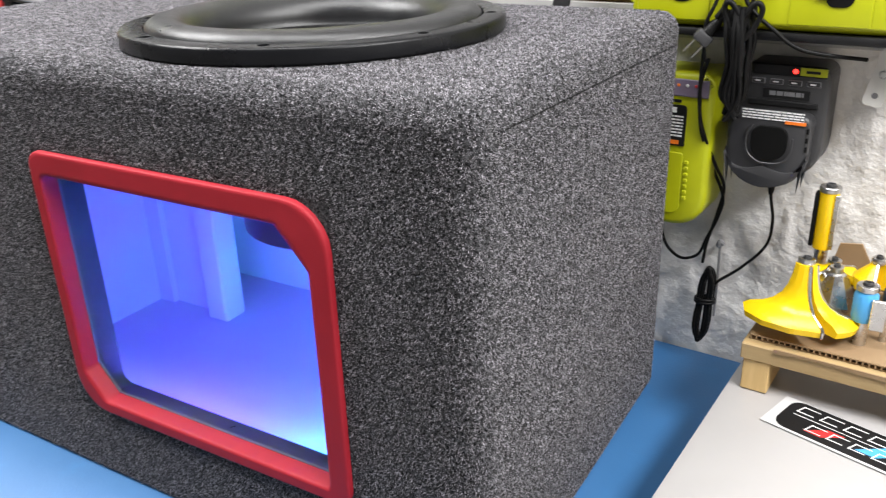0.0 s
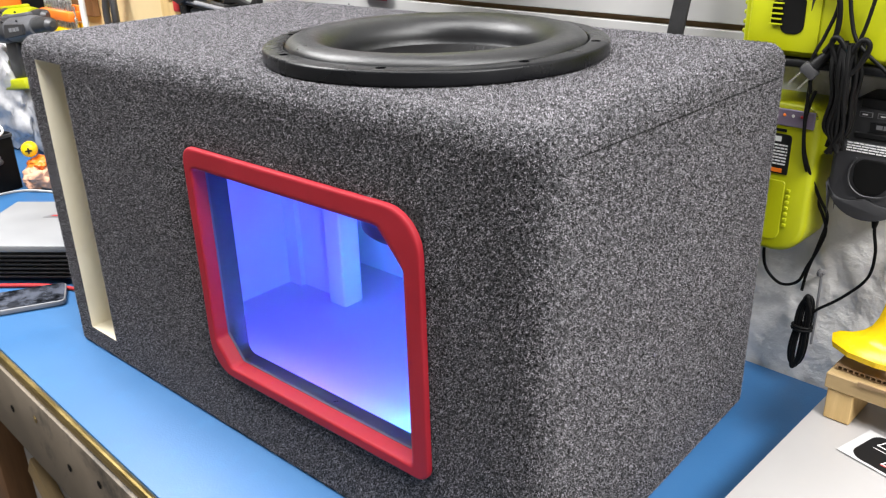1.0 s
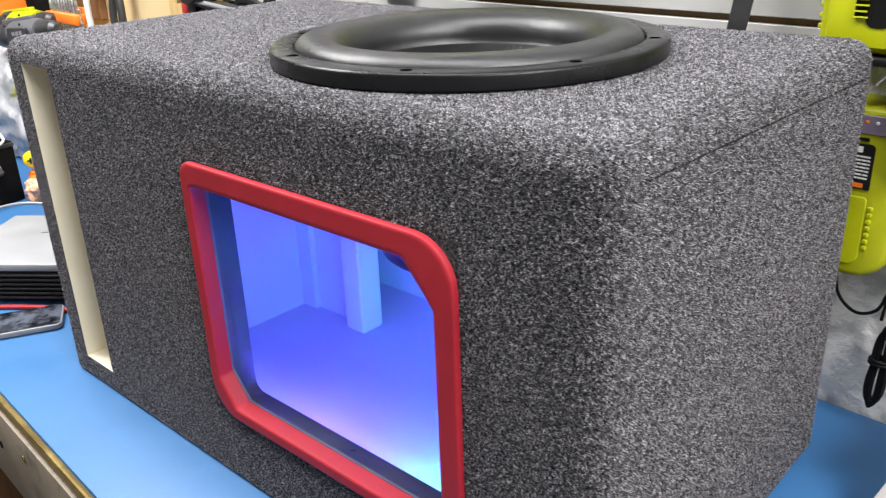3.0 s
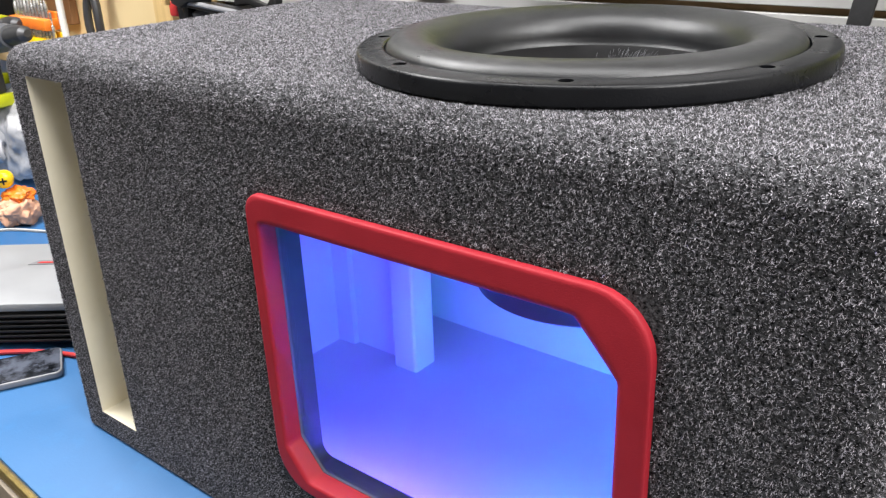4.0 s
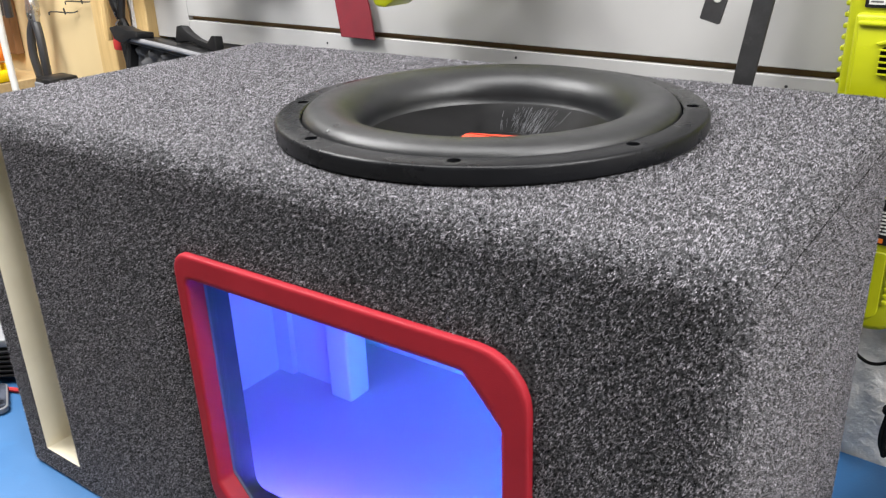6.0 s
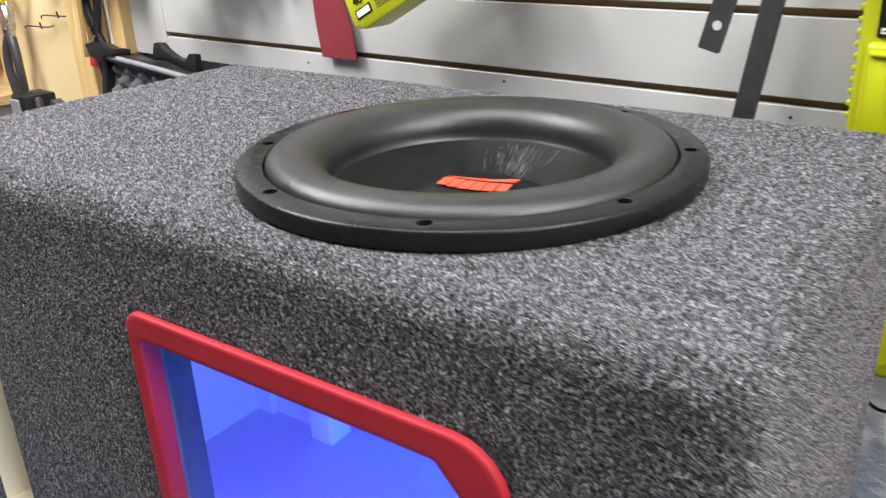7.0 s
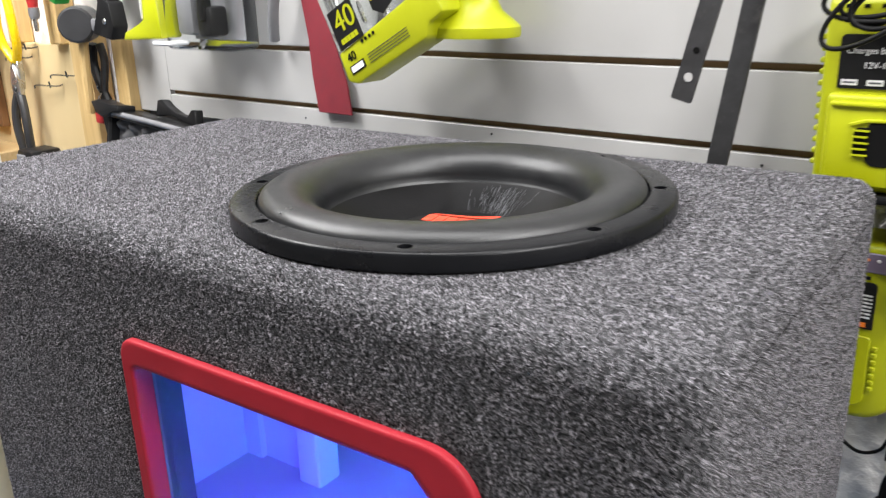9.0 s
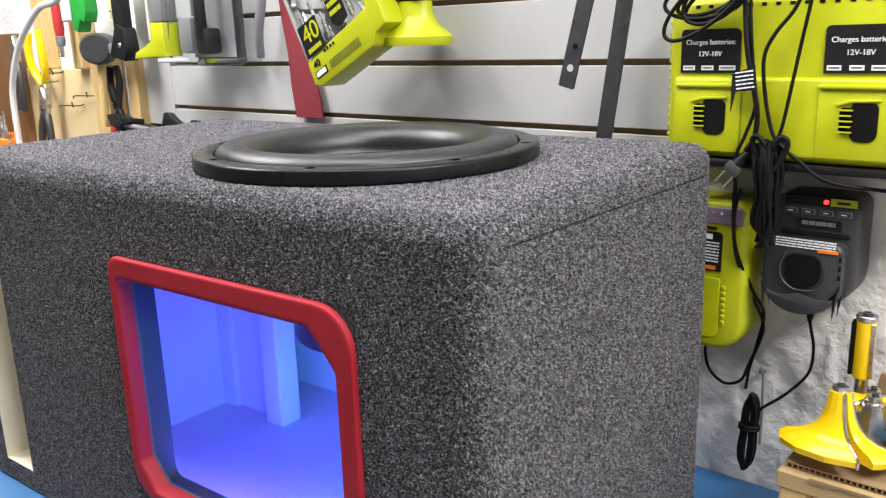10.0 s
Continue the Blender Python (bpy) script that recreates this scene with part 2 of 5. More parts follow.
def prism(points, d0, d1, r=0.0, seg=2):
    """An outline of (x, z) points carried from y = d0 to y = d1."""
    bm = bmesh.new()
    front = [bm.verts.new((x, d0, z)) for x, z in points]
    back = [bm.verts.new((x, d1, z)) for x, z in points]
    bm.faces.new(front)
    bm.faces.new(back[::-1])
    n = len(points)
    for i in range(n):
        bm.faces.new((front[i], back[i], back[(i + 1) % n], front[(i + 1) % n]))
    bmesh.ops.recalc_face_normals(bm, faces=bm.faces)
    if r:
        bmesh.ops.bevel(bm, geom=[e for e in bm.edges], offset=r, segments=seg, affect="EDGES", profile=0.5)
    return bm


def rounded(x0, x1, z0, z1, radii, seg=6):
    """A rectangle's outline with a radius for each corner: bottom-left, bottom-right, top-right, top-left."""
    out = []
    for (cx, cz, a), r in zip(((x0, z0, 180), (x1, z0, 270), (x1, z1, 0), (x0, z1, 90)), radii):
        ox, oz = cx + (r if cx == x0 else -r), cz + (r if cz == z0 else -r)
        for k in range(seg + 1):
            t = radians(a + 90 * k / seg)
            out.append((ox + r * math.cos(t), oz + r * math.sin(t)))
    return out


def spline(points, n=8):
    pts = [Vector(p) for p in points]
    out = []
    for i in range(len(pts) - 1):
        p0, p1, p2, p3 = pts[max(i - 1, 0)], pts[i], pts[i + 1], pts[min(i + 2, len(pts) - 1)]
        for k in range(n):
            t = k / n
            out.append(0.5 * (2 * p1 + (p2 - p0) * t + (2 * p0 - 5 * p1 + 4 * p2 - p3) * t * t + (3 * p1 - p0 - 3 * p2 + p3) * t ** 3))
    return out + [pts[-1]]


def tube(points, r, sides=8, n=8, flat=1.0):
    """A cable or rod along a smooth line through the points."""
    path = spline(points, n) if n > 1 else [Vector(p) for p in points]
    bm = bmesh.new()
    side = Vector((0.31, 0.87, 0.39)).normalized()
    rings = []
    for i, p in enumerate(path):
        d = (path[min(i + 1, len(path) - 1)] - path[max(i - 1, 0)]).normalized()
        u = (side - d * side.dot(d))
        u = u.normalized() if u.length > 1e-5 else d.orthogonal().normalized()
        side = u
        w = d.cross(u)
        rings.append([bm.verts.new(p + (u * math.cos(a) + w * math.sin(a) * flat) * r) for a in (2 * math.pi * k / sides for k in range(sides))])
    for a, b in zip(rings, rings[1:]):
        for k in range(sides):
            bm.faces.new((a[k], a[(k + 1) % sides], b[(k + 1) % sides], b[k]))
    bm.faces.new(rings[0][::-1])
    bm.faces.new(rings[-1])
    bmesh.ops.recalc_face_normals(bm, faces=bm.faces)
    return bm


def join(*bms):
    """Several shells as the one mesh of one part."""
    me = bpy.data.meshes.new("tmp")
    out = bmesh.new()
    for b in bms:
        b.to_mesh(me)
        out.from_mesh(me)
        b.free()
    bpy.data.meshes.remove(me)
    return out


def moved(bm, m):
    bmesh.ops.transform(bm, matrix=m, verts=bm.verts)
    return bm


def mesh_of(name, bm, material, angle=35):
    me = bpy.data.meshes.new(name)
    bm.to_mesh(me)
    bm.free()
    me.materials.append(M[material] if isinstance(material, str) else material)
    me.shade_smooth()
    me.set_sharp_from_angle(angle=radians(angle))
    return me


def part(name, bm, material, parent, label="", m=None, angle=35):
    ob = new(name, mesh_of(name, bm, material, angle))
    ob.parent = parent
    if m is not None:
        ob.matrix_basis = m
    return tagged(ob, label)


def thing(name, label, category, m=None, group="", kind=""):
    ob = new(name)
    ob.empty_display_size = 0.02
    if m is not None:
        ob.matrix_basis = m
    return tagged(ob, label, category, group, kind)


def solo(name, bm, material, label, category, m=None, group="", kind="", angle=35):
    ob = new(name, mesh_of(name, bm, material, angle))
    if m is not None:
        ob.matrix_basis = m
    return tagged(ob, label, category, group, kind)


def letters(text, size, depth=0.0004, align="CENTER"):
    """Lettering in the built-in font as a bmesh in the x-z plane, facing -y."""
    cu = bpy.data.curves.new("letters", "FONT")
    cu.body, cu.size, cu.extrude, cu.align_x, cu.align_y = text, size, depth, align, "CENTER"
    ob = new("letters", cu)
    me = bpy.data.meshes.new_from_object(ob.evaluated_get(bpy.context.evaluated_depsgraph_get()))
    bm = bmesh.new()
    bm.from_mesh(me)
    bpy.data.objects.remove(ob)
    bpy.data.curves.remove(cu)
    bpy.data.meshes.remove(me)
    return moved(bm, pose(0, 0, 0, 90, 0, 0))


def bars(rows, x0, x1, z1, h, gap, y, seed=1):
    """Rows of small bars that stand for print too small to read."""
    rnd = random.Random(seed)
    out = []
    for i in range(rows):
        x = x0
        z = z1 - i * (h + gap)
        while x < x1 - 0.001:
            w = min(rnd.uniform(0.002, 0.007), x1 - x)
            out.append(bx(x, x + w * 0.85, y - 0.0003, y, z - h, z))
            x += w
    return join(*out)


# the wall, the bench and all that hangs stand square to one another; the speaker box is turned a little against them
WALL = Matrix.Translation((0, 0.4944, 0)) @ pose(0, 0, 0, 0, 0, -3.94)


def at(x, y, z, rx=0, ry=0, rz=0):
    """A pose on the wall: x along it, y from its face (minus: towards the room), z up."""
    return WALL @ pose(x, y, z, rx, ry, rz)


# ---- room ----
solo("floor", bx(-3.2, 2.6, -3.0, 0.6, -0.1, 0.0), "concrete", "grey concrete workshop floor", "floor", at(0, 0, 0), kind="structure")
solo("ceiling", bx(-3.2, 2.6, -3.0, 0.6, 2.5, 2.6), "plaster", "white painted workshop ceiling", "ceiling", at(0, 0, 0), kind="structure")
solo("wall_west", bx(-3.2, -3.1, -3.0, 0.6, 0.0, 2.5), "plaster", "plain painted side wall", "wall", at(0, 0, 0), kind="structure")
solo("wall_east", bx(2.5, 2.6, -3.0, 0.6, 0.0, 2.5), "plaster", "plain painted side wall", "wall", at(0, 0, 0), kind="structure")
solo("wall_south", bx(-3.1, 2.5, -3.0, -2.9, 0.0, 2.5), "plaster", "plain painted wall behind the camera", "wall", at(0, 0, 0), kind="structure")
for i, (fx, fy, sx, sy) in enumerate(((1.30, -0.20, 0.58, 0.98), (-1.2, -0.20, 0.58, 0.98), (0.0, -0.12, 1.28, 0.58))):
    lamp = thing("ceiling_light", "white metal ceiling light housing above the bench", "lamp", pose(fx, fy, 2.43), "ceiling lights")
    part("housing", bx(-sx / 2, sx / 2, -sy / 2, sy / 2, 0.008, 0.069, 0.006), "white", lamp)


def rough_wall():
    """Trowelled plaster with real relief where it is seen, plain beyond."""
    bm = bmesh.new()
    nx, nz = 190, 130
    x0, x1, z0, z1 = -0.05, 0.75, 0.80, 1.34
    grid = []
    for j in range(nz + 1):
        row = []
        for i in range(nx + 1):
            x, z = x0 + (x1 - x0) * i / nx, z0 + (z1 - z0) * j / nz
            a = noise.fractal(Vector((x * 26 + z * 9, 0.3, z * 14 - x * 6)), 0.8, 2.1, 5)
            b = max(0, noise.noise(Vector((x * 60, 4.0, z * 24)))) ** 2
            fade = min(1, 6 * min(i / nx, 1 - i / nx, j / nz, 1 - j / nz) + 0.0)
            row.append(bm.verts.new((x, 0.020 - (0.0030 * a + 0.006 * b) * fade, z)))
        grid.append(row)
    for j in range(nz):
        for i in range(nx):
            bm.faces.new((grid[j][i], grid[j][i + 1], grid[j + 1][i + 1], grid[j + 1][i]))
    slab = join(bx(-3.1, x0, 0.020, 0.12, 0, 2.5), bx(x1, 2.5, 0.020, 0.12, 0, 2.5), bx(x0, x1, 0.020, 0.12, 0, z0), bx(x0, x1, 0.020, 0.12, z1, 2.5), bx(x0, x1, 0.06, 0.12, z0, z1))
    return join(bm, slab)


solo("wall_north", rough_wall(), "stucco", "white rough-trowelled plaster wall behind the bench", "wall", at(0, 0, 0), kind="structure", angle=80)

# slat wall: white boards with brown grooves between them
slatwall = thing("slat_wall", "white slat wall panel with brown grooves", "wall panel", at(0, 0, 0), kind="structure")
part("backing", bx(-1.075, 0.62, 0.010, 0.019, 1.272, 2.1), "groove", slatwall, "raw brown fibreboard in the grooves")
PITCH, G1 = 0.079, 1.3078
part("end_strip", bx(-1.075, -0.966, 0.0, 0.0098, 1.272, 2.1, 0.0006, 1), "slat", slatwall)
edges = [1.272] + [G1 + PITCH * i for i in range(9)]
for i, (lo, hi) in enumerate(zip(edges, edges[1:])):
    z0 = lo + (0.0036 if i else 0)
    part("slat", bx(-0.9655, 0.62, 0.0, 0.0097, z0, hi - 0.0036, 0.0008, 1), "slat", slatwall)
for x, z in ((-0.30, 1.296), (-0.30, 1.281), (-0.63, 1.290), (0.02, 1.294)):
    part("pin_hole", moved(lathe([(0, 0), (0.0016, 0), (0.0016, 0.0006), (0, 0.0006)], 10), pose(x, -0.0001, z, 90, 0, 0)), "iron", slatwall)

# ---- bench ----
bench = thing("workbench", "long workbench with a blue top and worn brass front edge", "workbench", at(0, 0, 0))
part("top", bx(-2.6, 0.66, -0.628, 0.016, 0.862, 0.9, 0.002), "blue", bench, "smooth blue mat top")
part("edge_strip", join(bx(-2.6, 0.66, -0.638, -0.6285, 0.889, 0.9005, 0.0022, 2), tube([(-2.6, -0.634, 0.9), (0.66, -0.634, 0.9)], 0.0042, 10, 1)), "brass", bench, "worn brass edge strip")
part("rail", bx(-2.6, 0.66, -0.642, -0.6288, 0.768, 0.8885, 0.002), "apron", bench, "scuffed grey drilled rail")
for i in range(22):
    x = -1.9 + i * 0.0925
    z = 0.858 if i % 2 else 0.832
    part("rail_hole", moved(lathe([(0, 0), (0.0042, 0), (0.0052, 0.0006), (0.0052, 0.001), (0, 0.001)], 12), pose(x, -0.6425, z, 90, 0, 0)), "dark" if i % 3 else "brass", bench)
part("leg", bx(-1.075, -0.985, -0.60, -0.51, 0.0, 0.862, 0.004), "brown", bench, "stained timber leg")
part("leg", bx(0.50, 0.59, -0.60, -0.51, 0.0, 0.862, 0.004), "brown", bench, "stained timber leg")
part("leg", bx(-2.5, -2.41, -0.60, -0.51, 0.0, 0.862, 0.004), "brown", bench, "stained timber leg")
part("lower_shelf", bx(-2.5, 0.59, -0.594, 0.0, 0.20, 0.225, 0.002), "brown", bench)

# things on the lower shelf
carton = thing("storage_box", "white storage box with a dark screw under the bench", "box", at(-0.900, -0.575, 0.2255))
part("shell", bx(0, 0.42, 0, 0.3, 0, 0.362, 0.004), "white", carton)
part("screw", moved(lathe([(0, 0), (0.008, 0), (0.006, 0.004), (0, 0.005)], 12), pose(0.06, 0, 0.30, 90, 0, 0)), "iron", carton)
solo("timber_offcut", bx(-0.10, 0.10, 0, 0.020, -0.025, 0.025, 0.003), "pine_x", "pine offcut leaning on the storage box", "offcut", at(-0.730, -0.5955, 0.545, 0, 38, 0))

# raised white worktop at the end of the bench
cabinet = thing("raised_worktop", "raised white laminate worktop on the blue bench", "worktop", pose(0.2035, 0.005, 0.9005, 0, 0, -3.94))
part("board", bx(0.0, 0.42, -0.14, 0.474, 0.045, 0.0625, 0.0015), "white", cabinet)
part("plinth", bx(0.012, 0.40, -0.12, 0.465, 0.0, 0.0448, 0.001), "white", cabinet)

# ---- speaker box ----
BX0, BX1, BD, BZ0, BZ1 = -0.6299, 0.1323, 0.4110, 0.9008, 1.3098


def carved(ob, cutters):
    """Cuts the given meshes out of ob and keeps the result as its mesh."""
    for c in cutters:
        mod = ob.modifiers.new("cut", "BOOLEAN")
        mod.operation, mod.solver, mod.object = "DIFFERENCE", "EXACT", c
    me = bpy.data.meshes.new_from_object(ob.evaluated_get(bpy.context.evaluated_depsgraph_get()))
    ob.modifiers.clear()
    old, ob.data = ob.data, me
    bpy.data.meshes.remove(old)
    for c in cutters:
        bpy.data.objects.remove(c)
    return ob


def box_shell():
    bm = bx(BX0, BX1, 0, BD, BZ0, BZ1)

    def pick(test):
        return [e for e in bm.edges if all(test(v.co) for v in e.verts)]

    def near(a, b):
        return abs(a - b) < 1e-4
    round_big = set(pick(lambda c: near(c.z, BZ1) and near(c.y, 0))) | set(pick(lambda c: near(c.x, BX1) and near(c.y, 0)))
    round_big |= set(pick(lambda c: near(c.x, BX1) and near(c.z, BZ1)))
    bmesh.ops.bevel(bm, geom=list(round_big), offset=0.019, segments=8, affect="EDGES", profile=0.5)
    rest = [e for e in bm.edges if e.calc_face_angle(0) > radians(50)]
    bmesh.ops.bevel(bm, geom=rest, offset=0.005, segments=3, affect="EDGES", profile=0.5)
    return bm


WIN = (-0.2965, 0.0190, 0.9810, 1.2325)      # outer edge of the red frame
SUB = (-0.129, 0.188)
speaker = thing("speaker_box", "subwoofer box wrapped in charcoal grey carpet with a lit window", "speaker box", pose(0, 0, 0))
body = new("body", mesh_of("body", box_shell(), "carpet"))
cut = [new("cut", mesh_of("cut", b, "inner")) for b in (
    bx(-0.510, 0.112, 0.040, 0.384, 0.920, 1.287),                      # chamber
    bx(-0.5955, -0.5325, -0.02, 0.384, 0.929, 1.286),                   # port slot
    bx(-0.54, -0.40, 0.295, 0.384, 0.9295, 1.2855),                     # port turn
    prism(rounded(-0.2935, 0.004, 0.982, 1.2155, (0.012, 0.008, 0.004, 0.008)), -0.02, 0.06),
    moved(lathe([(0, -0.05), (0.140, -0.05), (0.140, 0.05), (0, 0.05)], 64), pose(*SUB, 1.30)),
)]
carved(body, cut)
body.data.materials.clear()
for k in ("carpet", "inner", "cream", "edge"):
    body.data.materials.append(M[k])
for p in body.data.polygons:
    c, nrm = p.center, p.normal
    outer = c.x < BX0 + 0.012 or c.x > BX1 - 0.0195 or c.y < 0.0195 and abs(nrm.y) > 0.3 or c.y > BD - 0.012 or c.z < BZ0 + 0.012 or c.z > BZ1 - 0.0185
    if c.x < -0.515 and -0.602 <= c.x and c.y > 0.0005 and c.z < 1.2865 and c.z > 0.9285:
        p.material_index = 2
    elif 0.0005 < c.y <= 0.0401 and -0.2945 < c.x < 0.005 and abs(nrm.y) < 0.3 and 0.98 < c.z < 1.217:
        p.material_index = 3
    elif outer:
        p.material_index = 0
    else:
        p.material_index = 1
for p in body.data.polygons:
    p.use_smooth = p.area < 0.004
body.parent = speaker
tagged(body, "charcoal grey carpet wrap")

# port walls and the post at their end
part("port_wall", bx(-0.5324, -0.5101, 0.030, 0.290, 0.9201, 1.2869), "inner", speaker, "white painted port wall")
part("port_turn", join(bx(-0.5100, -0.410, 0.2785, 0.2945, 0.9202, 1.2868), prism([(-0.5100, 0.9203), (-0.5100, 1.2867), (-0.484, 1.2867), (-0.484, 0.9203)], 0.27, 0.2784)), "inner", speaker)
part("port_post", bx(-0.410, -0.376, 0.259, 0.2945, 0.9202, 1.2868, 0.004, 3), "inner", speaker, "square white post at the port's inner end")

# red vinyl-covered frame with two cut corners
outline = rounded(*WIN, (0.034, 0.014, 0.036, 0.014), 6)
crease = [(-0.262, 0.9930), (-0.003, 0.9930), (-0.0010, 0.9950), (-0.0010, 1.179), (-0.029, 1.2108), (-0.281, 1.2108), (-0.2845, 1.2073), (-0.2845, 1.020)]
seat = [(-0.260, 0.9955), (-0.005, 0.9955), (-0.0030, 0.9975), (-0.0030, 1.178), (-0.030, 1.2090), (-0.279, 1.2090), (-0.2825, 1.2055), (-0.2825, 1.022)]


def on_loop(points, n):
    """n points of a closed line, met by rays from the window's middle."""
    pts = [Vector((x, z)) for x, z in points]
    rays = []
    for k in range(n):
        a = 2 * math.pi * k / n
        d = Vector((math.cos(a) * 1.22, math.sin(a)))
        best = None
        for p, q in zip(pts, pts[1:] + pts[:1]):
            e = q - p
            det = d.x * -e.y + e.x * d.y
            if abs(det) < 1e-12:
                continue
            w = p - MID
            s = (w.x * -e.y + e.x * w.y) / det
            u = (d.x * w.y - d.y * w.x) / det
            if s > 0 and -1e-6 <= u <= 1 + 1e-6 and (best is None or s < best):
                best = s
        rays.append(MID + d * best)
    return rays


MID = Vector(((WIN[0] + WIN[1]) / 2, (WIN[2] + WIN[3]) / 2))


def loft(rings, n=360):
    """A skin over loops about the window, each between two closed lines: (line, line, share of the second, y)."""
    bm = bmesh.new()
    loops = []
    for a, b, f, y in rings:
        loops.append([bm.verts.new((p.x + (q.x - p.x) * f, y, p.y + (q.y - p.y) * f)) for p, q in zip(on_loop(a, n), on_loop(b, n))])
    for a, b in zip(loops, loops[1:]):
        for k in range(n):
            bm.faces.new((a[k], a[(k + 1) % n], b[(k + 1) % n], b[k]))
    bmesh.ops.recalc_face_normals(bm, faces=bm.faces)
    return bm


# a flat padded face, a rounded crease, then steep sides down to the pane's seat
part("window_frame", loft([
    (outline, crease, 0.0, 0.004), (outline, crease, 0.0, -0.0030), (outline, crease, 0.02, -0.0047), (outline, crease, 0.06, -0.0054), (outline, crease, 0.14, -0.0056), (outline, crease, 0.18, -0.0056),
    (outline, crease, 0.74, -0.0056), (outline, crease, 0.78, -0.0056), (outline, crease, 0.88, -0.0052), (outline, crease, 0.96, -0.0042), (outline, crease, 1.0, -0.0026),
    (crease, seat, 1.0, 0.0092)]), "red", speaker, "red vinyl-covered window frame with two cut corners", angle=50)
part("glazing_lip", loft([(crease, seat, 0.98, 0.0088), (crease, seat, 1.22, 0.0088), (crease, seat, 1.22, 0.0112), (crease, seat, 0.9, 0.0112)]), "slate", speaker, "thin grey edge of the pane's seat")
pane = part("window_pane", bx(-0.2930, 0.0035, 0.022, 0.026, 0.9825, 1.2150), "pane", speaker, "clear acrylic pane")
pane.visible_shadow = False
led = part("led_strip", bx(-0.31, 0.09, 0.0405, 0.0465, 0.958, 0.966, 0.001, 1), "led", speaker, "glowing blue light strip")
# added unseen emitter that turns the floor glow by the window cyan
part("fill_row", bx(-0.12, 0.10, 0.0405, 0.0445, 0.939, 0.945, 0.001, 1), "led_fill", speaker, "added cyan fill light for the floor by the window")
# added hidden plate, blocks the cyan light from rising to the walls
part("fill_shade", bx(-0.14, 0.105, 0.0402, 0.0560, 0.9490, 0.9510), "silver", speaker, "unseen added plate that keeps the cyan fill light low")
part("carpet_seam", join(prism([(0.030, 1.2865), (0.405, 1.2788), (0.405, 1.2794), (0.030, 1.2871)], -0.0004, 0.0006)), "dark", speaker, "dark butt seam in the carpet", m=pose(BX1, 0, 0, 0, 0, 90))

# ---- subwoofer ----
TOPZ = BZ1 + 0.0005
sub = thing("subwoofer", "black subwoofer with a thick rubber surround sunk in the box top", "subwoofer", pose(SUB[0], SUB[1], TOPZ))
ring = new("frame_ring", mesh_of("frame_ring", lathe([(0.139, 0.0), (0.1655, 0.0), (0.1672, 0.002), (0.1672, 0.0110), (0.1664, 0.0128), (0.1648, 0.0138), (0.1485, 0.0138), (0.1475, 0.0130), (0.1475, 0.004), (0.139, 0.004), (0.139, 0.0)], 128), "ring"))
holes = []
for k in range(8):
    a = -2.7163 + k * math.pi / 4
    holes.append(new("cut", mesh_of("cut", moved(lathe([(0, -0.02), (0.0028, -0.02), (0.0028, 0.008), (0.0046, 0.0092), (0.0046, 0.03), (0, 0.03)], 18), pose(0.1545 * math.cos(a), 0.1545 * math.sin(a), 0.001)), "dark")))
carved(ring, holes)
ring.data.shade_smooth()
ring.data.set_sharp_from_angle(angle=radians(35))
ring.parent = sub
roll = []
for k in range(25):
    a = math.pi * k / 24
    roll.append((0.1240 + 0.0230 * math.cos(a), 0.0070 - 0.0130 * k / 24 + 0.0200 * max(math.sin(a), 0) ** 0.8))
roll = [(0.1470, 0.004)] + roll + [(0.1000, -0.0075), (0.0988, -0.0100)]
part("surround", lathe(roll, 128), "rubber", sub, "thick half-roll rubber surround", angle=60)
part("cone", lathe([(0.1000, -0.0080), (0.0985, -0.0095), (0.060, -0.031), (0.054, -0.034)], 96), "cone", sub, "glossy black cone", angle=60)
part("dust_cap", lathe([(0.0625, -0.0285), (0.060, -0.0262), (0.048, -0.0215), (0.028, -0.0172), (0.012, -0.0155), (0.0, -0.0152)], 64), "cone", sub, angle=60)
part("basket", lathe([(0.139, -0.001), (0.1385, -0.03), (0.10, -0.075), (0.080, -0.1), (0.0, -0.1)], 48), "mid", sub)
part("magnet", lathe([(0.0, -0.1785), (0.082, -0.1785), (0.085, -0.176), (0.085, -0.106), (0.082, -0.103), (0.0, -0.101)], 64), "magnet", sub, "round dark grey magnet")


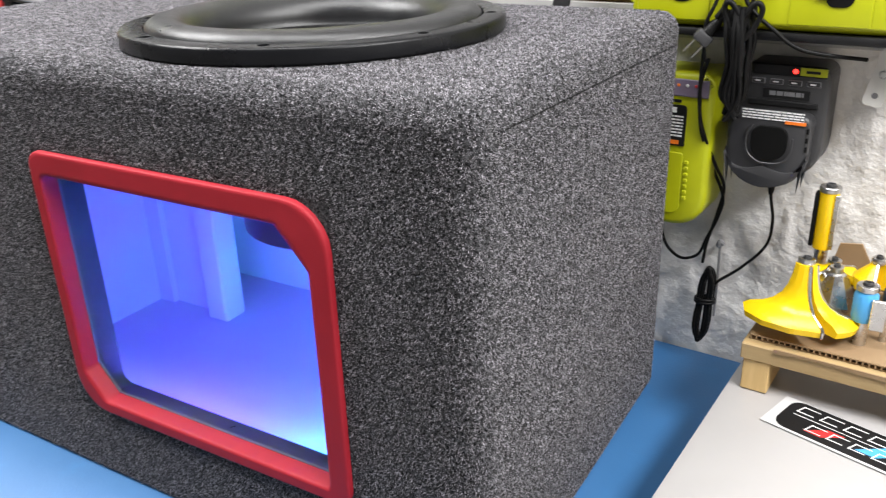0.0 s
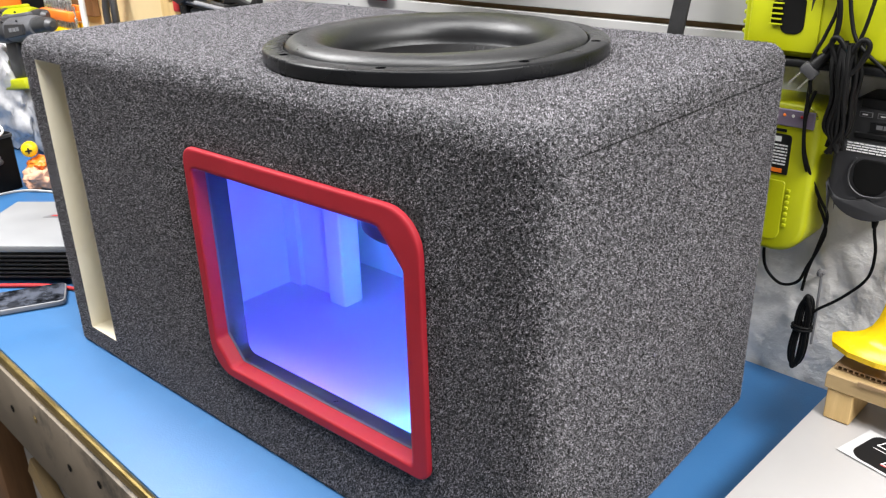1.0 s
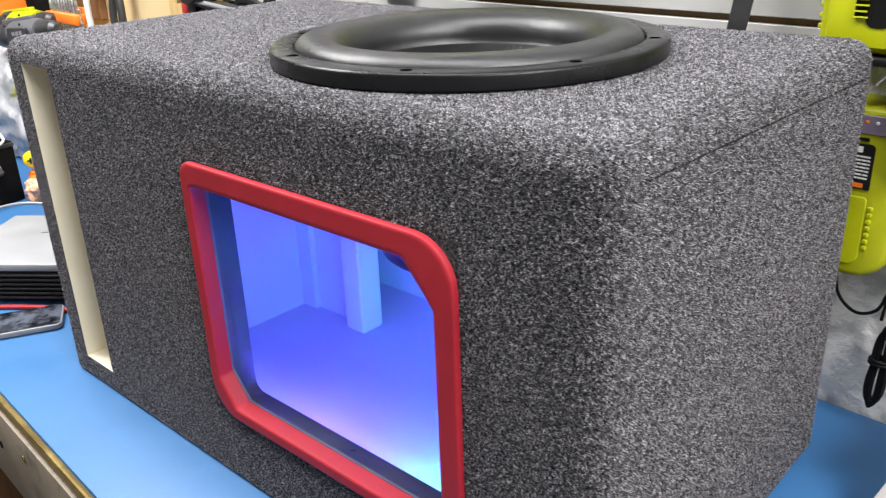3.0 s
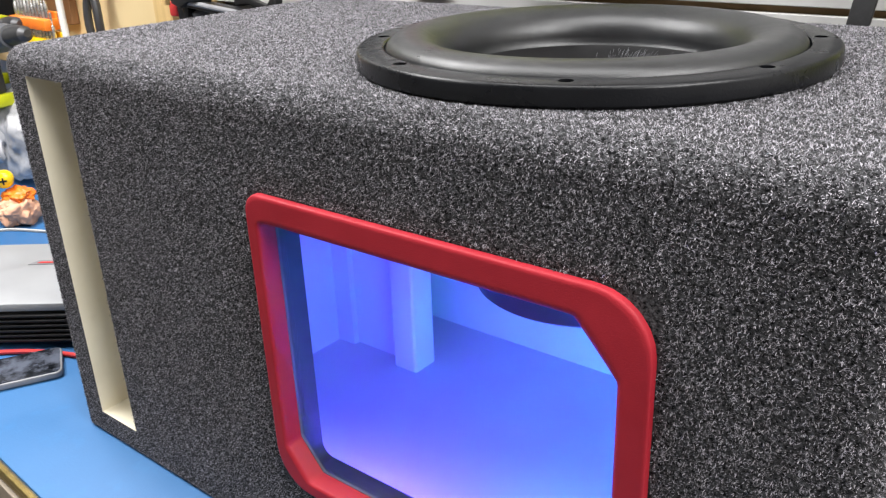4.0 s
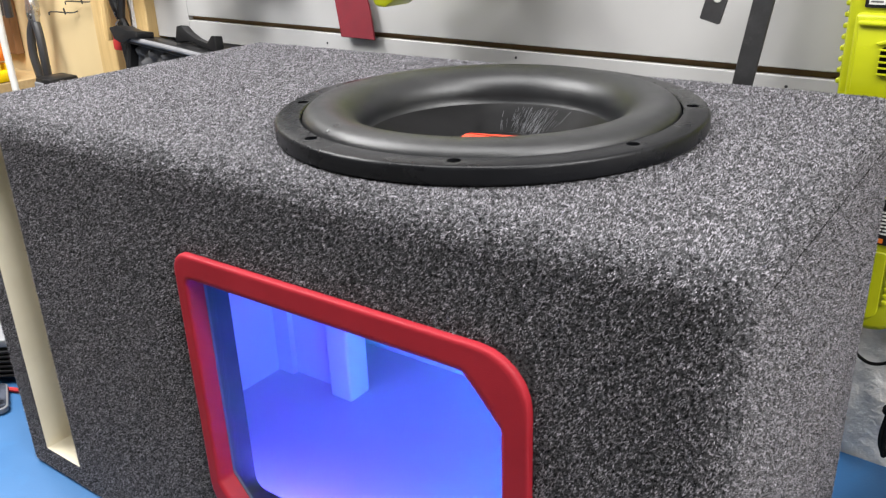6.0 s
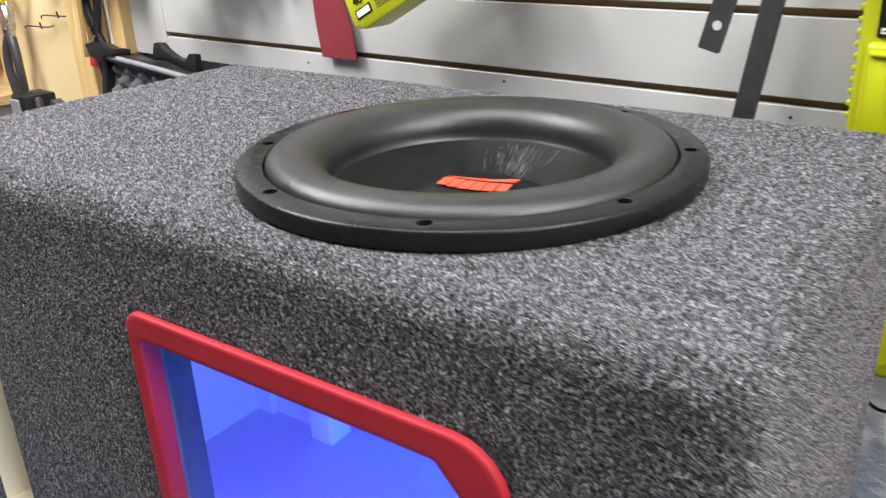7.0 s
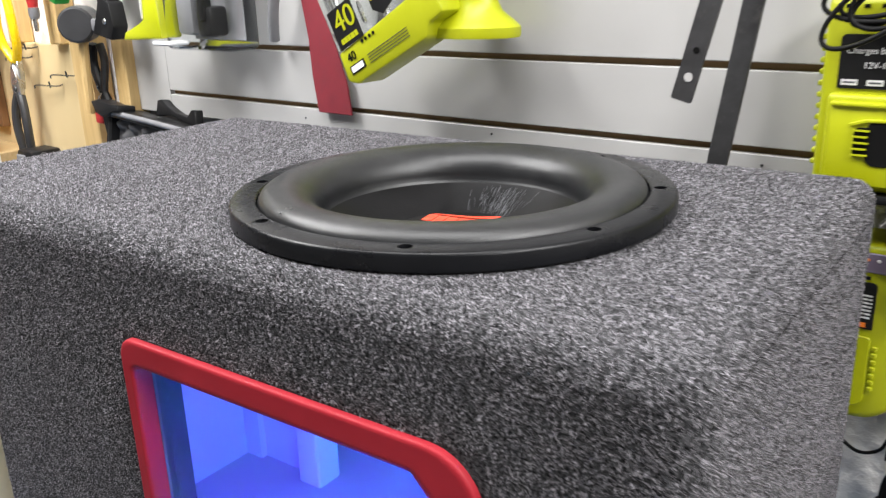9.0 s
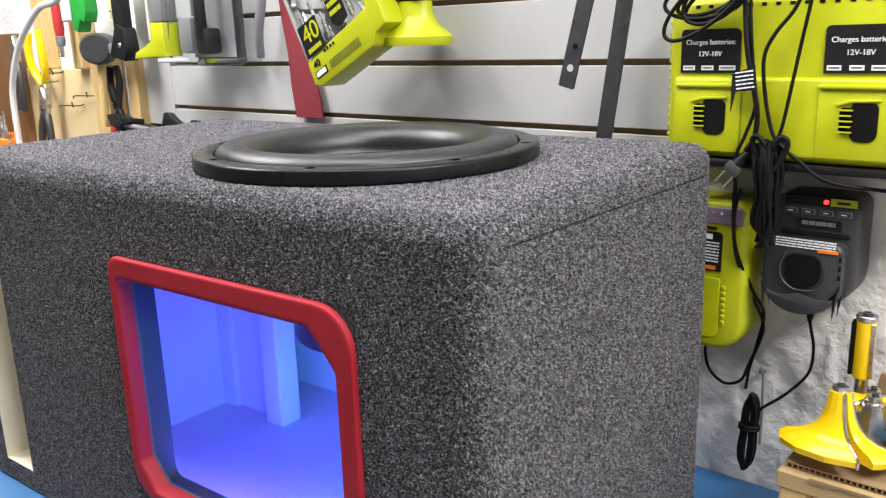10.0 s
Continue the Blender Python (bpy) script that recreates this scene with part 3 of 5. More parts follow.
def pile(owner, density):
    """Short lying fibres over the seen faces of the carpet."""
    me = owner.data
    me.calc_loop_triangles()
    co = np.zeros(len(me.vertices) * 3)
    me.vertices.foreach_get("co", co)
    co = co.reshape(-1, 3)
    tri = np.array([t.vertices[:] for t in me.loop_triangles if t.material_index == 0])
    a, b, c = co[tri[:, 0]], co[tri[:, 1]], co[tri[:, 2]]
    nrm = np.cross(b - a, c - a)
    area = np.linalg.norm(nrm, axis=1) / 2
    nrm = nrm / np.maximum(area * 2, 1e-12)[:, None]
    seen = (nrm[:, 1] < -0.2) | (nrm[:, 2] > 0.2) | (nrm[:, 0] > 0.2)
    area = np.where(seen, area, 0)
    rng = np.random.default_rng(5)
    n = int(area.sum() * density)
    pick = rng.choice(len(area), n, p=area / area.sum())
    u, v = rng.random(n), rng.random(n)
    flip = u + v > 1
    u[flip], v[flip] = 1 - u[flip], 1 - v[flip]
    root = a[pick] + (b - a)[pick] * u[:, None] + (c - a)[pick] * v[:, None]
    hid = (nrm[pick][:, 1] < -0.7) & (root[:, 0] > WIN[0] - 0.0012) & (root[:, 0] < WIN[1] + 0.0012) & (root[:, 2] > WIN[2] - 0.0012) & (root[:, 2] < WIN[3] + 0.0012)
    hid |= (nrm[pick][:, 2] > 0.7) & (np.hypot(root[:, 0] - SUB[0], root[:, 1] - SUB[1]) < 0.164)
    hid |= (nrm[pick][:, 0] > 0.7) & (np.abs(root[:, 2] - 1.2868 + 0.0205 * (root[:, 1] - 0.030)) < 0.0010) & (root[:, 1] < 0.405) & (root[:, 1] > 0.026)
    root, pick, n = root[~hid], pick[~hid], int((~hid).sum())
    up = nrm[pick]
    tangent = rng.normal(size=(n, 3))
    tangent -= up * (tangent * up).sum(1)[:, None]
    tangent /= np.linalg.norm(tangent, axis=1)[:, None]
    side = np.cross(up, tangent)
    long = rng.uniform(0.0007, 0.0019, n)[:, None]
    wide = rng.uniform(0.00013, 0.00026, n)[:, None]
    lift = rng.uniform(0.05, 0.55, n)[:, None] * long + 0.0003
    tip = root + tangent * long + up * lift
    sink = up * 0.0003
    v3 = np.stack([root - side * wide - sink, root + side * wide - sink, tip + side * wide * 0.7, tip - side * wide * 0.7], 1).reshape(-1, 3)
    mesh = bpy.data.meshes.new("carpet_nap")
    mesh.vertices.add(n * 4)
    mesh.vertices.foreach_set("co", v3.ravel())
    mesh.loops.add(n * 4)
    mesh.loops.foreach_set("vertex_index", np.arange(n * 4, dtype=np.int32))
    mesh.polygons.add(n)
    mesh.polygons.foreach_set("loop_start", (np.arange(n) * 4).astype(np.int32))
    mesh.update(calc_edges=True)
    mesh.materials.append(M["fibre"])
    ob = new("carpet_nap", mesh)
    ob.parent = owner
    return tagged(ob, "salt-and-pepper grey carpet fibres", kind="stuff")


pile(body, 1500000)

# the red mark on the dust cap, as plain shapes
PRINT = pose(0.003, 0.003, -0.0146, 0, 0, 8) @ Matrix.Diagonal((0.90, 0.95, 1, 1))
for k in range(6):
    x, arch = -0.031 + 0.0104 * k, 0.0030 - 0.0006 * (k - 2.5) ** 2
    slant = prism([(x, -0.0045 + arch * 0.6), (x + 0.0092, -0.0055 + arch * 0.6), (x + 0.0104, 0.0125 + arch), (x + 0.0012, 0.0130 + arch)], -0.0005, 0.0)
    part("printed_mark", moved(slant, PRINT @ pose(0, 0, 0, -90, 0, 0) @ Matrix.Diagonal((1, 1, -1, 1))), "logo", sub, "red printed block on the dust cap")
sweep = prism([(-0.030, -0.0085), (-0.010, -0.0065), (0.012, -0.0075), (0.030, -0.0120), (0.031, -0.0200), (0.012, -0.0125), (-0.010, -0.0095)], -0.0005, 0.0)
part("printed_mark", moved(sweep, PRINT @ pose(0, 0, 0, -90, 0, 0) @ Matrix.Diagonal((1, 1, -1, 1))), "logo", sub, "red printed sweep under the mark")

# thin pale streaks drawn as the light's reflection down the cone
rnd = random.Random(11)
streaks = []
for k in range(150):
    a = radians(rnd.gauss(96, 8.5))
    s0 = rnd.uniform(0.02, 0.65)
    s1 = min(0.96, s0 + rnd.uniform(0.06, 0.30))
    line = []
    for s_ in (s0, (s0 + s1) / 2, s1):
        r_ = 0.0985 + (0.060 - 0.0985) * s_ - 0.0002
        b = a + rnd.uniform(-0.006, 0.006)
        line.append((r_ * math.cos(b), r_ * math.sin(b), -0.0095 + (-0.031 + 0.0095) * s_ + 0.0003))
    streaks.append(tube(line, rnd.uniform(0.00008, 0.00020), 4, 1))
tagged(part("sheen_streak", join(*streaks), "slate", sub, "pale streaks drawn for the light's reflection on the cone"), kind="stuff")


# ---- chargers and cables on the wall ----
def battery_well(x, z, y, parent):
    """A lime bay panel with a ridge on top and a dark blocky socket beside stepped ribs."""
    well = part("well", join(bx(x - 0.034, x + 0.034, y - 0.0016, y + 0.004, z - 0.036, z + 0.031, 0.0012, 2), bx(x - 0.034, x + 0.034, y - 0.0046, y + 0.004, z + 0.0285, z + 0.0320, 0.0012, 2)), "lime", parent)
    part("socket", prism(rounded(x - 0.004, x + 0.019, z - 0.019, z + 0.016, (0.007, 0.008, 0.005, 0.003), 4), y - 0.0030, y, 0.0006, 1), "dark", well)
    part("socket_throat", prism(rounded(x - 0.014, x - 0.0035, z - 0.012, z + 0.012, (0.003, 0.001, 0.001, 0.004), 3), y - 0.0026, y, 0.0004, 1), "dark", well)
    part("socket_lip", prism([(x - 0.016, z + 0.013), (x - 0.004, z + 0.0165), (x + 0.020, z + 0.0175), (x + 0.020, z + 0.0195), (x - 0.006, z + 0.0190), (x - 0.018, z + 0.0150)], y - 0.0042, y, 0.0005, 1), "lime", well)
    for k in range(5):
        part("rib", bx(x - 0.0145, x - 0.0020 - 0.0012 * (k % 2), y - 0.0052, y - 0.0020, z + 0.0090 - 0.0050 * k, z + 0.0102 - 0.0050 * k), "lime", well)
    return well


big = thing("multi_charger", "lime green multi-bay battery charger on the slat wall", "battery charger", at(0, 0, 0))
part("shell", join(bx(0.080, 0.372, -0.056, -0.004, 1.2935, 1.4500, 0.006, 3), bx(0.088, 0.360, -0.062, -0.05, 1.2975, 1.3745, 0.004, 3)), "lime", big, "lime green plastic shell")
part("base", bx(0.078, 0.374, -0.060, -0.002, 1.2845, 1.2933, 0.003, 2), "black", big)
for i in range(14):
    part("rib", bx(0.0765, 0.082, -0.050, -0.01, 1.312 + i * 0.0095, 1.3165 + i * 0.0095, 0.001, 1), "lime", big)
for i in range(21):
    x = 0.094 + i * 0.0132
    part("vent", bx(x, x + 0.0046, -0.0565, -0.0555, 1.4415, 1.4445), "dark", big)
for i, x in enumerate((0.0935, 0.2340)):
    lab = part("label", prism(rounded(x, x + 0.0620, 1.3785, 1.4215, (0.001, 0.001, 0.006, 0.004), 3), -0.0575, -0.0555), "black", big, "black printed label")
    part("lettering", moved(letters("Charges batteries:", 0.0070), pose(x + 0.0310, -0.0580, 1.4085)), "tag", lab)
    part("lettering", moved(letters("12V-18V", 0.0070), pose(x + 0.0310, -0.0580, 1.3970)), "tag", lab)
    for k, w in enumerate((0.0125, 0.0125, 0.0165)):
        xx = x + (0.003, 0.0225, 0.0410)[k]
        tag = part("tag", bx(xx, xx + w, -0.0581, -0.0574, 1.3812, 1.3858), "tag", lab)
        part("print_bar", bx(xx + 0.0015, xx + w - 0.0015, -0.0584, -0.0580, 1.3829, 1.3842), "slate", lab)
    battery_well(x + 0.0330, 1.3365, -0.0620, big)

small = thing("green_charger", "lime green single battery charger with a black label", "battery charger", at(0, 0, 0))
part("shell", prism(rounded(0.088, 0.1695, 1.080, 1.2460, (0.026, 0.034, 0.014, 0.010), 5), -0.045, 0.018, 0.007, 3), "lime", small)
part("well_slot", prism(rounded(0.094, 0.1420, 1.094, 1.162, (0.012, 0.010, 0.003, 0.003), 4), -0.0466, -0.044, 0.0006, 1), "lime", small)
part("socket", prism(rounded(0.096, 0.1195, 1.106, 1.142, (0.008, 0.008, 0.008, 0.008), 4), -0.0480, -0.044), "dark", small)
for i in range(7):
    part("ridge", bx(0.1445, 0.1485, -0.0478, -0.0448, 1.112 + i * 0.0065, 1.1155 + i * 0.0065, 0.0005, 1), "lime", small)
part("indicator_panel", bx(0.098, 0.1635, -0.0468, -0.0448, 1.2215, 1.2395, 0.001, 1), "violet", small, "violet-grey indicator strip")
for i, c in enumerate(("orange", "tag", "led_red")):
    part("indicator", moved(lathe([(0, 0), (0.0017, 0), (0.0012, 0.0008), (0, 0.001)], 10), pose(0.132 + 0.009 * i, -0.0468, 1.2330, 90, 0, 0)), c if c != "led_red" else "crimson", small)
lab = part("label", prism(rounded(0.095, 0.1425, 1.1695, 1.2125, (0.001, 0.001, 0.004, 0.001), 3), -0.0466, -0.0448), "black", small, "black warning label")
part("lettering", bars(7, 0.098, 0.140, 1.2015, 0.0016, 0.0018, -0.0466, 3), "tag", lab)
part("tag", bx(0.112, 0.132, -0.0471, -0.0464, 1.2045, 1.2100), "tag", lab)
part("stripe", bx(0.112, 0.1365, -0.0471, -0.0464, 1.1712, 1.1755), "orange", lab)
part("brand_bar", bx(0.112, 0.136, -0.0462, -0.0446, 1.2150, 1.2180), "black", small)

dark_ch = thing("black_charger", "charcoal single battery charger with a lit red lamp", "battery charger", at(0.006, 0, 0.002))
part("shell", prism(rounded(0.184, 0.265, 1.146, 1.257, (0.030, 0.030, 0.012, 0.012), 6), -0.032, 0.018, 0.0045, 3), "grey", dark_ch)
part("seat", prism(rounded(0.178, 0.257, 1.136, 1.212, (0.036, 0.036, 0.008, 0.008), 7), -0.046, -0.02, 0.006, 3), "grey", dark_ch)
smile = [(0.1785 + 0.039 * (1 - math.cos(a)), 1.1745 - 0.0375 * math.sin(a)) for a in (math.pi * q / 16 for q in range(17))]
part("skirt", prism(smile + [(x, z + 0.0235 * (1 - 0.9 * abs(x - 0.2175) / 0.039)) for x, z in reversed(smile[1:-1])], -0.0484, -0.03, 0.0012, 2), "grey", dark_ch, "smooth charcoal skirt")
part("socket", prism(rounded(0.2030, 0.2375, 1.1660, 1.2000, (0.015, 0.015, 0.010, 0.010), 6), -0.0492, -0.045, 0.0006, 1), "dark", dark_ch)
part("socket_rim", tube([(0.2035, -0.0478, 1.2000), (0.1985, -0.0482, 1.1880), (0.2005, -0.0484, 1.1730), (0.2110, -0.0486, 1.1640), (0.2230, -0.0486, 1.1630), (0.2350, -0.0486, 1.1660), (0.2415, -0.0484, 1.1760), (0.2420, -0.0480, 1.1900)], 0.0009, 7, 6), "grey", dark_ch, "raised rim round the socket")
part("label", bars(4, 0.192, 0.250, 1.2150, 0.0013, 0.0013, -0.0468, 6), "tag", dark_ch, "fine white print")
part("stripe", bx(0.233, 0.252, -0.0472, -0.0462, 1.2035, 1.2065), "orange", dark_ch)
part("gloss_band", bx(0.192, 0.258, -0.0338, -0.0312, 1.2165, 1.2225, 0.001, 1), "black", dark_ch)
part("top_strip", bx(0.194, 0.262, -0.0335, -0.0315, 1.2465, 1.2570, 0.001, 1), "black", dark_ch)
part("lime_badge", bx(0.238, 0.262, -0.0342, -0.0330, 1.2480, 1.2555), "lime", dark_ch)
part("badge_print", bx(0.2435, 0.2560, -0.0345, -0.0341, 1.2505, 1.2530), "black", dark_ch)
part("brand_bar", bx(0.206, 0.249, -0.0335, -0.0312, 1.2245, 1.2335), "black", dark_ch)
part("brand_mark", bars(1, 0.212, 0.244, 1.2315, 0.0042, 0, -0.0336, 2), "mid", dark_ch)
for i in range(4):
    x = 0.194 + 0.0170 * i
    part("symbol", bx(x, x + 0.0125, -0.0326, -0.0315, 1.2375, 1.2430, 0.0004, 1), "mid", dark_ch)
    part("symbol_face", bx(x + 0.0007, x + 0.0118, -0.0329, -0.0325, 1.2382, 1.2423), "grey", dark_ch)
    part("symbol_mark", bx(x + 0.0030, x + 0.0080, -0.0332, -0.0328, 1.2396, 1.2408), "tag", dark_ch)
part("lamp", moved(lathe([(0, 0), (0.0024, 0), (0.0019, 0.0012), (0, 0.0016)], 12), pose(0.2335, -0.0335, 1.2515, 90, 0, 0)), "led_red", dark_ch, "lit red lamp")
for i in range(3):
    part("vent", bx(0.2535, 0.2555, -0.0470, -0.0455, 1.178 + 0.009 * i, 1.183 + 0.009 * i), "dark", dark_ch)


def cord(name, label, points, r=0.0019, n=8, material="cable"):
    return solo(name, tube(points, r, 8, n), material, label, "cable", at(0, 0, 0), "charger cables", angle=80)


cord("thin_cord", "thin black cord hanging from the charcoal charger", [(0.2265, -0.012, 1.139), (0.227, -0.010, 1.118), (0.231, -0.006, 1.090), (0.227, -0.004, 1.060), (0.205, -0.004, 1.030), (0.182, -0.006, 1.008), (0.174, -0.008, 0.996)], 0.0017)
solo("strain_relief", moved(lathe([(0, 0), (0.0042, 0), (0.0034, 0.012), (0.0022, 0.018), (0, 0.018)], 14), pose(0.2267, -0.012, 1.139, 180, 0, 0)), "cable", "black strain relief under the charcoal charger", "cable boot", at(0, 0, 0))
cord("thin_cord", "thin black cord looping from the green charger", [(0.114, 0.0, 1.082), (0.110, 0.0, 1.060), (0.117, -0.002, 1.038), (0.136, -0.004, 1.026), (0.155, -0.004, 1.034), (0.163, -0.004, 1.055), (0.174, -0.006, 1.085), (0.177, -0.008, 1.110), (0.166, -0.026, 1.150), (0.160, -0.05, 1.190), (0.157, -0.055, 1.225), (0.158, -0.06, 1.262), (0.162, -0.066, 1.30)], 0.0018)
cord("thin_cord", "thin black cord beside the green charger", [(0.160, -0.048, 1.262), (0.155, -0.05, 1.232), (0.160, -0.05, 1.195), (0.172, -0.03, 1.150), (0.178, -0.01, 1.120), (0.172, -0.006, 1.085), (0.164, -0.004, 1.050), (0.162, -0.006, 1.026)], 0.0018)
bundle = thing("cord_bundle", "black cord tied into a hanging bundle", "cable", at(0.1690, -0.008, 0.976, 0, 3, 0), "charger cables")
for k in range(7):
    w = 0.0046 + 0.0010 * k
    off = 0.0034 * (k % 3) - 0.0034
    h = 0.047 - 0.0024 * (k % 4)
    pts = [(w * math.cos(a) * (0.62 + 0.38 * abs(math.sin(a))) + 0.0010 * (k % 2), off - 0.001 * math.sin(2 * a), h * math.sin(a)) for a in (2 * math.pi * q / 16 for q in range(17))]
    part("loop", tube(pts, 0.0020, 8, 4), "cable", bundle, angle=80)
for z in (0.008, 0.0045):
    part("tie", tube([(0.0105 * math.cos(a), 0.0075 * math.sin(a), z + 0.001 * math.cos(a)) for a in (2 * math.pi * q / 12 for q in range(13))], 0.0019, 8, 3), "cable", bundle, angle=80)

# large cords in front of the multi charger
YF = -0.068
cord("supply_cord", "black cord hanging over the multi charger", [(0.158, YF, 1.50), (0.162, YF, 1.44), (0.168, YF - 0.004, 1.40), (0.176, YF - 0.004, 1.365), (0.180, YF - 0.002, 1.34), (0.178, YF, 1.318), (0.170, YF, 1.304)], 0.0026)
cord("supply_cord", "black cord hanging over the multi charger", [(0.166, YF, 1.50), (0.167, YF, 1.44), (0.172, YF, 1.39), (0.177, YF, 1.35), (0.169, YF, 1.32), (0.160, YF, 1.295), (0.161, YF + 0.004, 1.262)], 0.0018)
cord("supply_cord", "twin-lead cord looping over the multi charger", [(0.222, YF, 1.50), (0.212, YF, 1.445), (0.192, YF, 1.416), (0.183, YF, 1.396), (0.184, YF, 1.37), (0.191, YF, 1.335), (0.200, YF, 1.315), (0.222, YF + 0.002, 1.296), (0.250, YF + 0.003, 1.279), (0.30, YF + 0.03, 1.270)], 0.0019)
cord("supply_cord", "thin black cord down to the cord bundle", [(0.232, YF, 1.50), (0.220, YF, 1.43), (0.212, YF, 1.38), (0.205, YF, 1.335), (0.200, YF, 1.315), (0.197, YF, 1.300)], 0.0018)
coil = []
for k in range(5):
    r1, r2 = 0.030 + 0.003 * k, 0.010 + 0.0022 * k
    r1, ox, tl = r1 + (0.0, -0.006, 0.004, -0.010, 0.002)[k], (0.0, 0.006, -0.002, 0.008, 0.004)[k], (0.25, 0.55, 0.1, 0.4, 0.7)[k]
    pts = [(0.123 + ox + r1 * math.cos(a) - 0.3 * r2 * math.sin(a), YF - 0.002 * k, 1.448 + r2 * math.sin(a) * 1.1 + tl * r1 * math.cos(a)) for a in (2 * math.pi * q / 14 for q in range(15))]
    coil.append(tube(pts, 0.0021, 7, 4))
solo("cord_coil", join(*coil), "cable", "loose coil of black cord at the top of the multi charger", "cable", at(0, 0, 0), "charger cables", angle=80)
hank = thing("cord_hank", "thick hank of tied black cord between the chargers", "cable", at(0.006, 0, 0), "charger cables")
rnd = random.Random(4)
for k in range(22):
    x = 0.189 + 0.0009 * (k - 11)
    y = YF + rnd.uniform(-0.008, 0.008)
    part("strand", tube([(x - 0.002 + rnd.uniform(-.004, .004), y, 1.316 - rnd.uniform(0, 0.008)), (x + rnd.uniform(-.003, .003), y - 0.004, 1.288), (x * 0.8 + 0.038 + rnd.uniform(-.002, .002), y, 1.262), (x - 0.004 + rnd.uniform(-.004, .004), y + 0.006, 1.232), (0.184 + rnd.uniform(-.006, .006), y + 0.01, 1.206 + rnd.uniform(0, 0.014))], 0.0023, 8, 6), "cable", hank, angle=80)
for s_ in (-1, 1):
    part("strand", tube([(0.190, YF - 0.006, 1.304), (0.190 + 0.011 * s_, YF - 0.010, 1.320), (0.190 + 0.017 * s_, YF - 0.008, 1.314), (0.190 + 0.010 * s_, YF - 0.006, 1.296), (0.188, YF - 0.008, 1.282)], 0.0026, 8, 6), "cable", hank, angle=80)
plug = thing("mains_plug", "black two-pin mains plug hanging on its cord", "plug", at(0.163, YF, 1.290, 0, 40, 20))
part("boot", moved(lathe([(0, 0.026), (0.0028, 0.026), (0.0036, 0.018), (0.0052, 0.010), (0.0062, 0.0), (0, 0)], 16), Matrix.Identity(4)), "cable", plug)
part("face", bx(-0.0085, 0.0085, -0.006, 0.006, -0.012, 0.0, 0.003, 2), "grey", plug)
for sx in (-0.005, 0.005):
    part("pin", bx(sx - 0.0007, sx + 0.0007, -0.003, 0.003, -0.027, -0.012), "steel", plug)
flag = thing("cord_flag", "black paper flag with white print on a cord", "tag", at(0.160, YF - 0.005, 1.371, 0, -8, -14) @ Matrix.Diagonal((1.3, 1, 1.3, 1)))
part("sheet", prism([(-0.008, -0.022), (-0.004, 0.006), (0.016, 0.010), (0.016, -0.008), (-0.002, -0.007)], -0.0004, 0.0004), "black", flag)
part("print", bars(5, -0.001, 0.015, 0.0070, 0.0011, 0.0018, -0.0005, 9), "tag", flag)

# hook and pencil-like rod under the bundle
hookscrew = thing("wall_hook", "grey screw eye and bent rod in the plaster", "hook", at(0.176, 0.014, 1.046))
part("eye", tube([(0, 0, 0), (0, -0.014, 0.002), (0.002, -0.016, 0.008), (0.004, -0.012, 0.004)], 0.0028, 8, 5), "mid", hookscrew)
part("rod", tube([(0, -0.006, 0.0), (0.001, -0.006, -0.05), (0.001, -0.006, -0.09)], 0.0016, 8, 3), "mid", hookscrew)

ruler = thing("steel_rule", "bright steel rule hanging on the plaster wall", "ruler", at(0.3070, -0.024, 1.226, 0, 13, 0))
part("blade", prism(rounded(-0.009, 0.009, 0, 0.22, (0.004, 0.004, 0.001, 0.001), 3), -0.001, 0.001), "hose", ruler)
part("hang_hole", moved(lathe([(0, 0), (0.0028, 0), (0.0028, 0.0004), (0, 0.0004)], 14), pose(0, -0.0012, 0.010, 90, 0, 0)), "mid", ruler)
part("print", bars(14, -0.001, 0.006, 0.15, 0.0035, 0.004, -0.0011, 12), "dark", ruler)
part("rivet", moved(lathe([(0, 0), (0.004, 0), (0.003, 0.002), (0, 0.0025)], 12), pose(0.0, -0.001, 0.03, 90, 0, 0)), "steel", ruler)

# ---- things on the slat wall ----
bar = thing("drilled_bar", "short dark steel bar with holes on the slat wall", "steel bar", at(-0.029, -0.083, 1.3635, 0, 14.5, 0))
part("blade", prism(rounded(-0.0095, 0.0095, 0, 0.20, (0.001, 0.001, 0.001, 0.001), 1), -0.0018, 0.0018), "iron", bar)
for z, r in ((0.022, 0.0040), (0.046, 0.0030)):
    part("hole", moved(lathe([(0, 0), (r, 0), (r, 0.0004), (0, 0.0004)], 16), pose(0.001, -0.0020, z, 90, 0, 0)), "slat" if z < 0.03 else "dark", bar)
part("hook", tube([(0, 0, 0.19), (0, 0.04, 0.20), (0, 0.088, 0.20)], 0.003, 8, 4), "steel", bar)
bar2 = thing("long_bar", "long dark steel bar leaning against the slat wall", "steel bar", at(-0.0185, -0.028, 1.264, 0, 8.8, 0))
part("blade", bx(-0.0098, 0.0098, -0.002, 0.002, -0.36, 0.26, 0.0006, 1), "iron", bar2)

solo("red_strap", prism([(-0.5855, 1.301), (-0.5205, 1.3005), (-0.527, 1.345), (-0.545, 1.395), (-0.566, 1.45), (-0.585, 1.52), (-0.612, 1.52), (-0.606, 1.46), (-0.5955, 1.40), (-0.593, 1.35)], -0.012, -0.009, 0.0008, 1), "strap", "flat dark red webbing strap on the slat wall", "strap", at(-0.003, 0, 0.002))

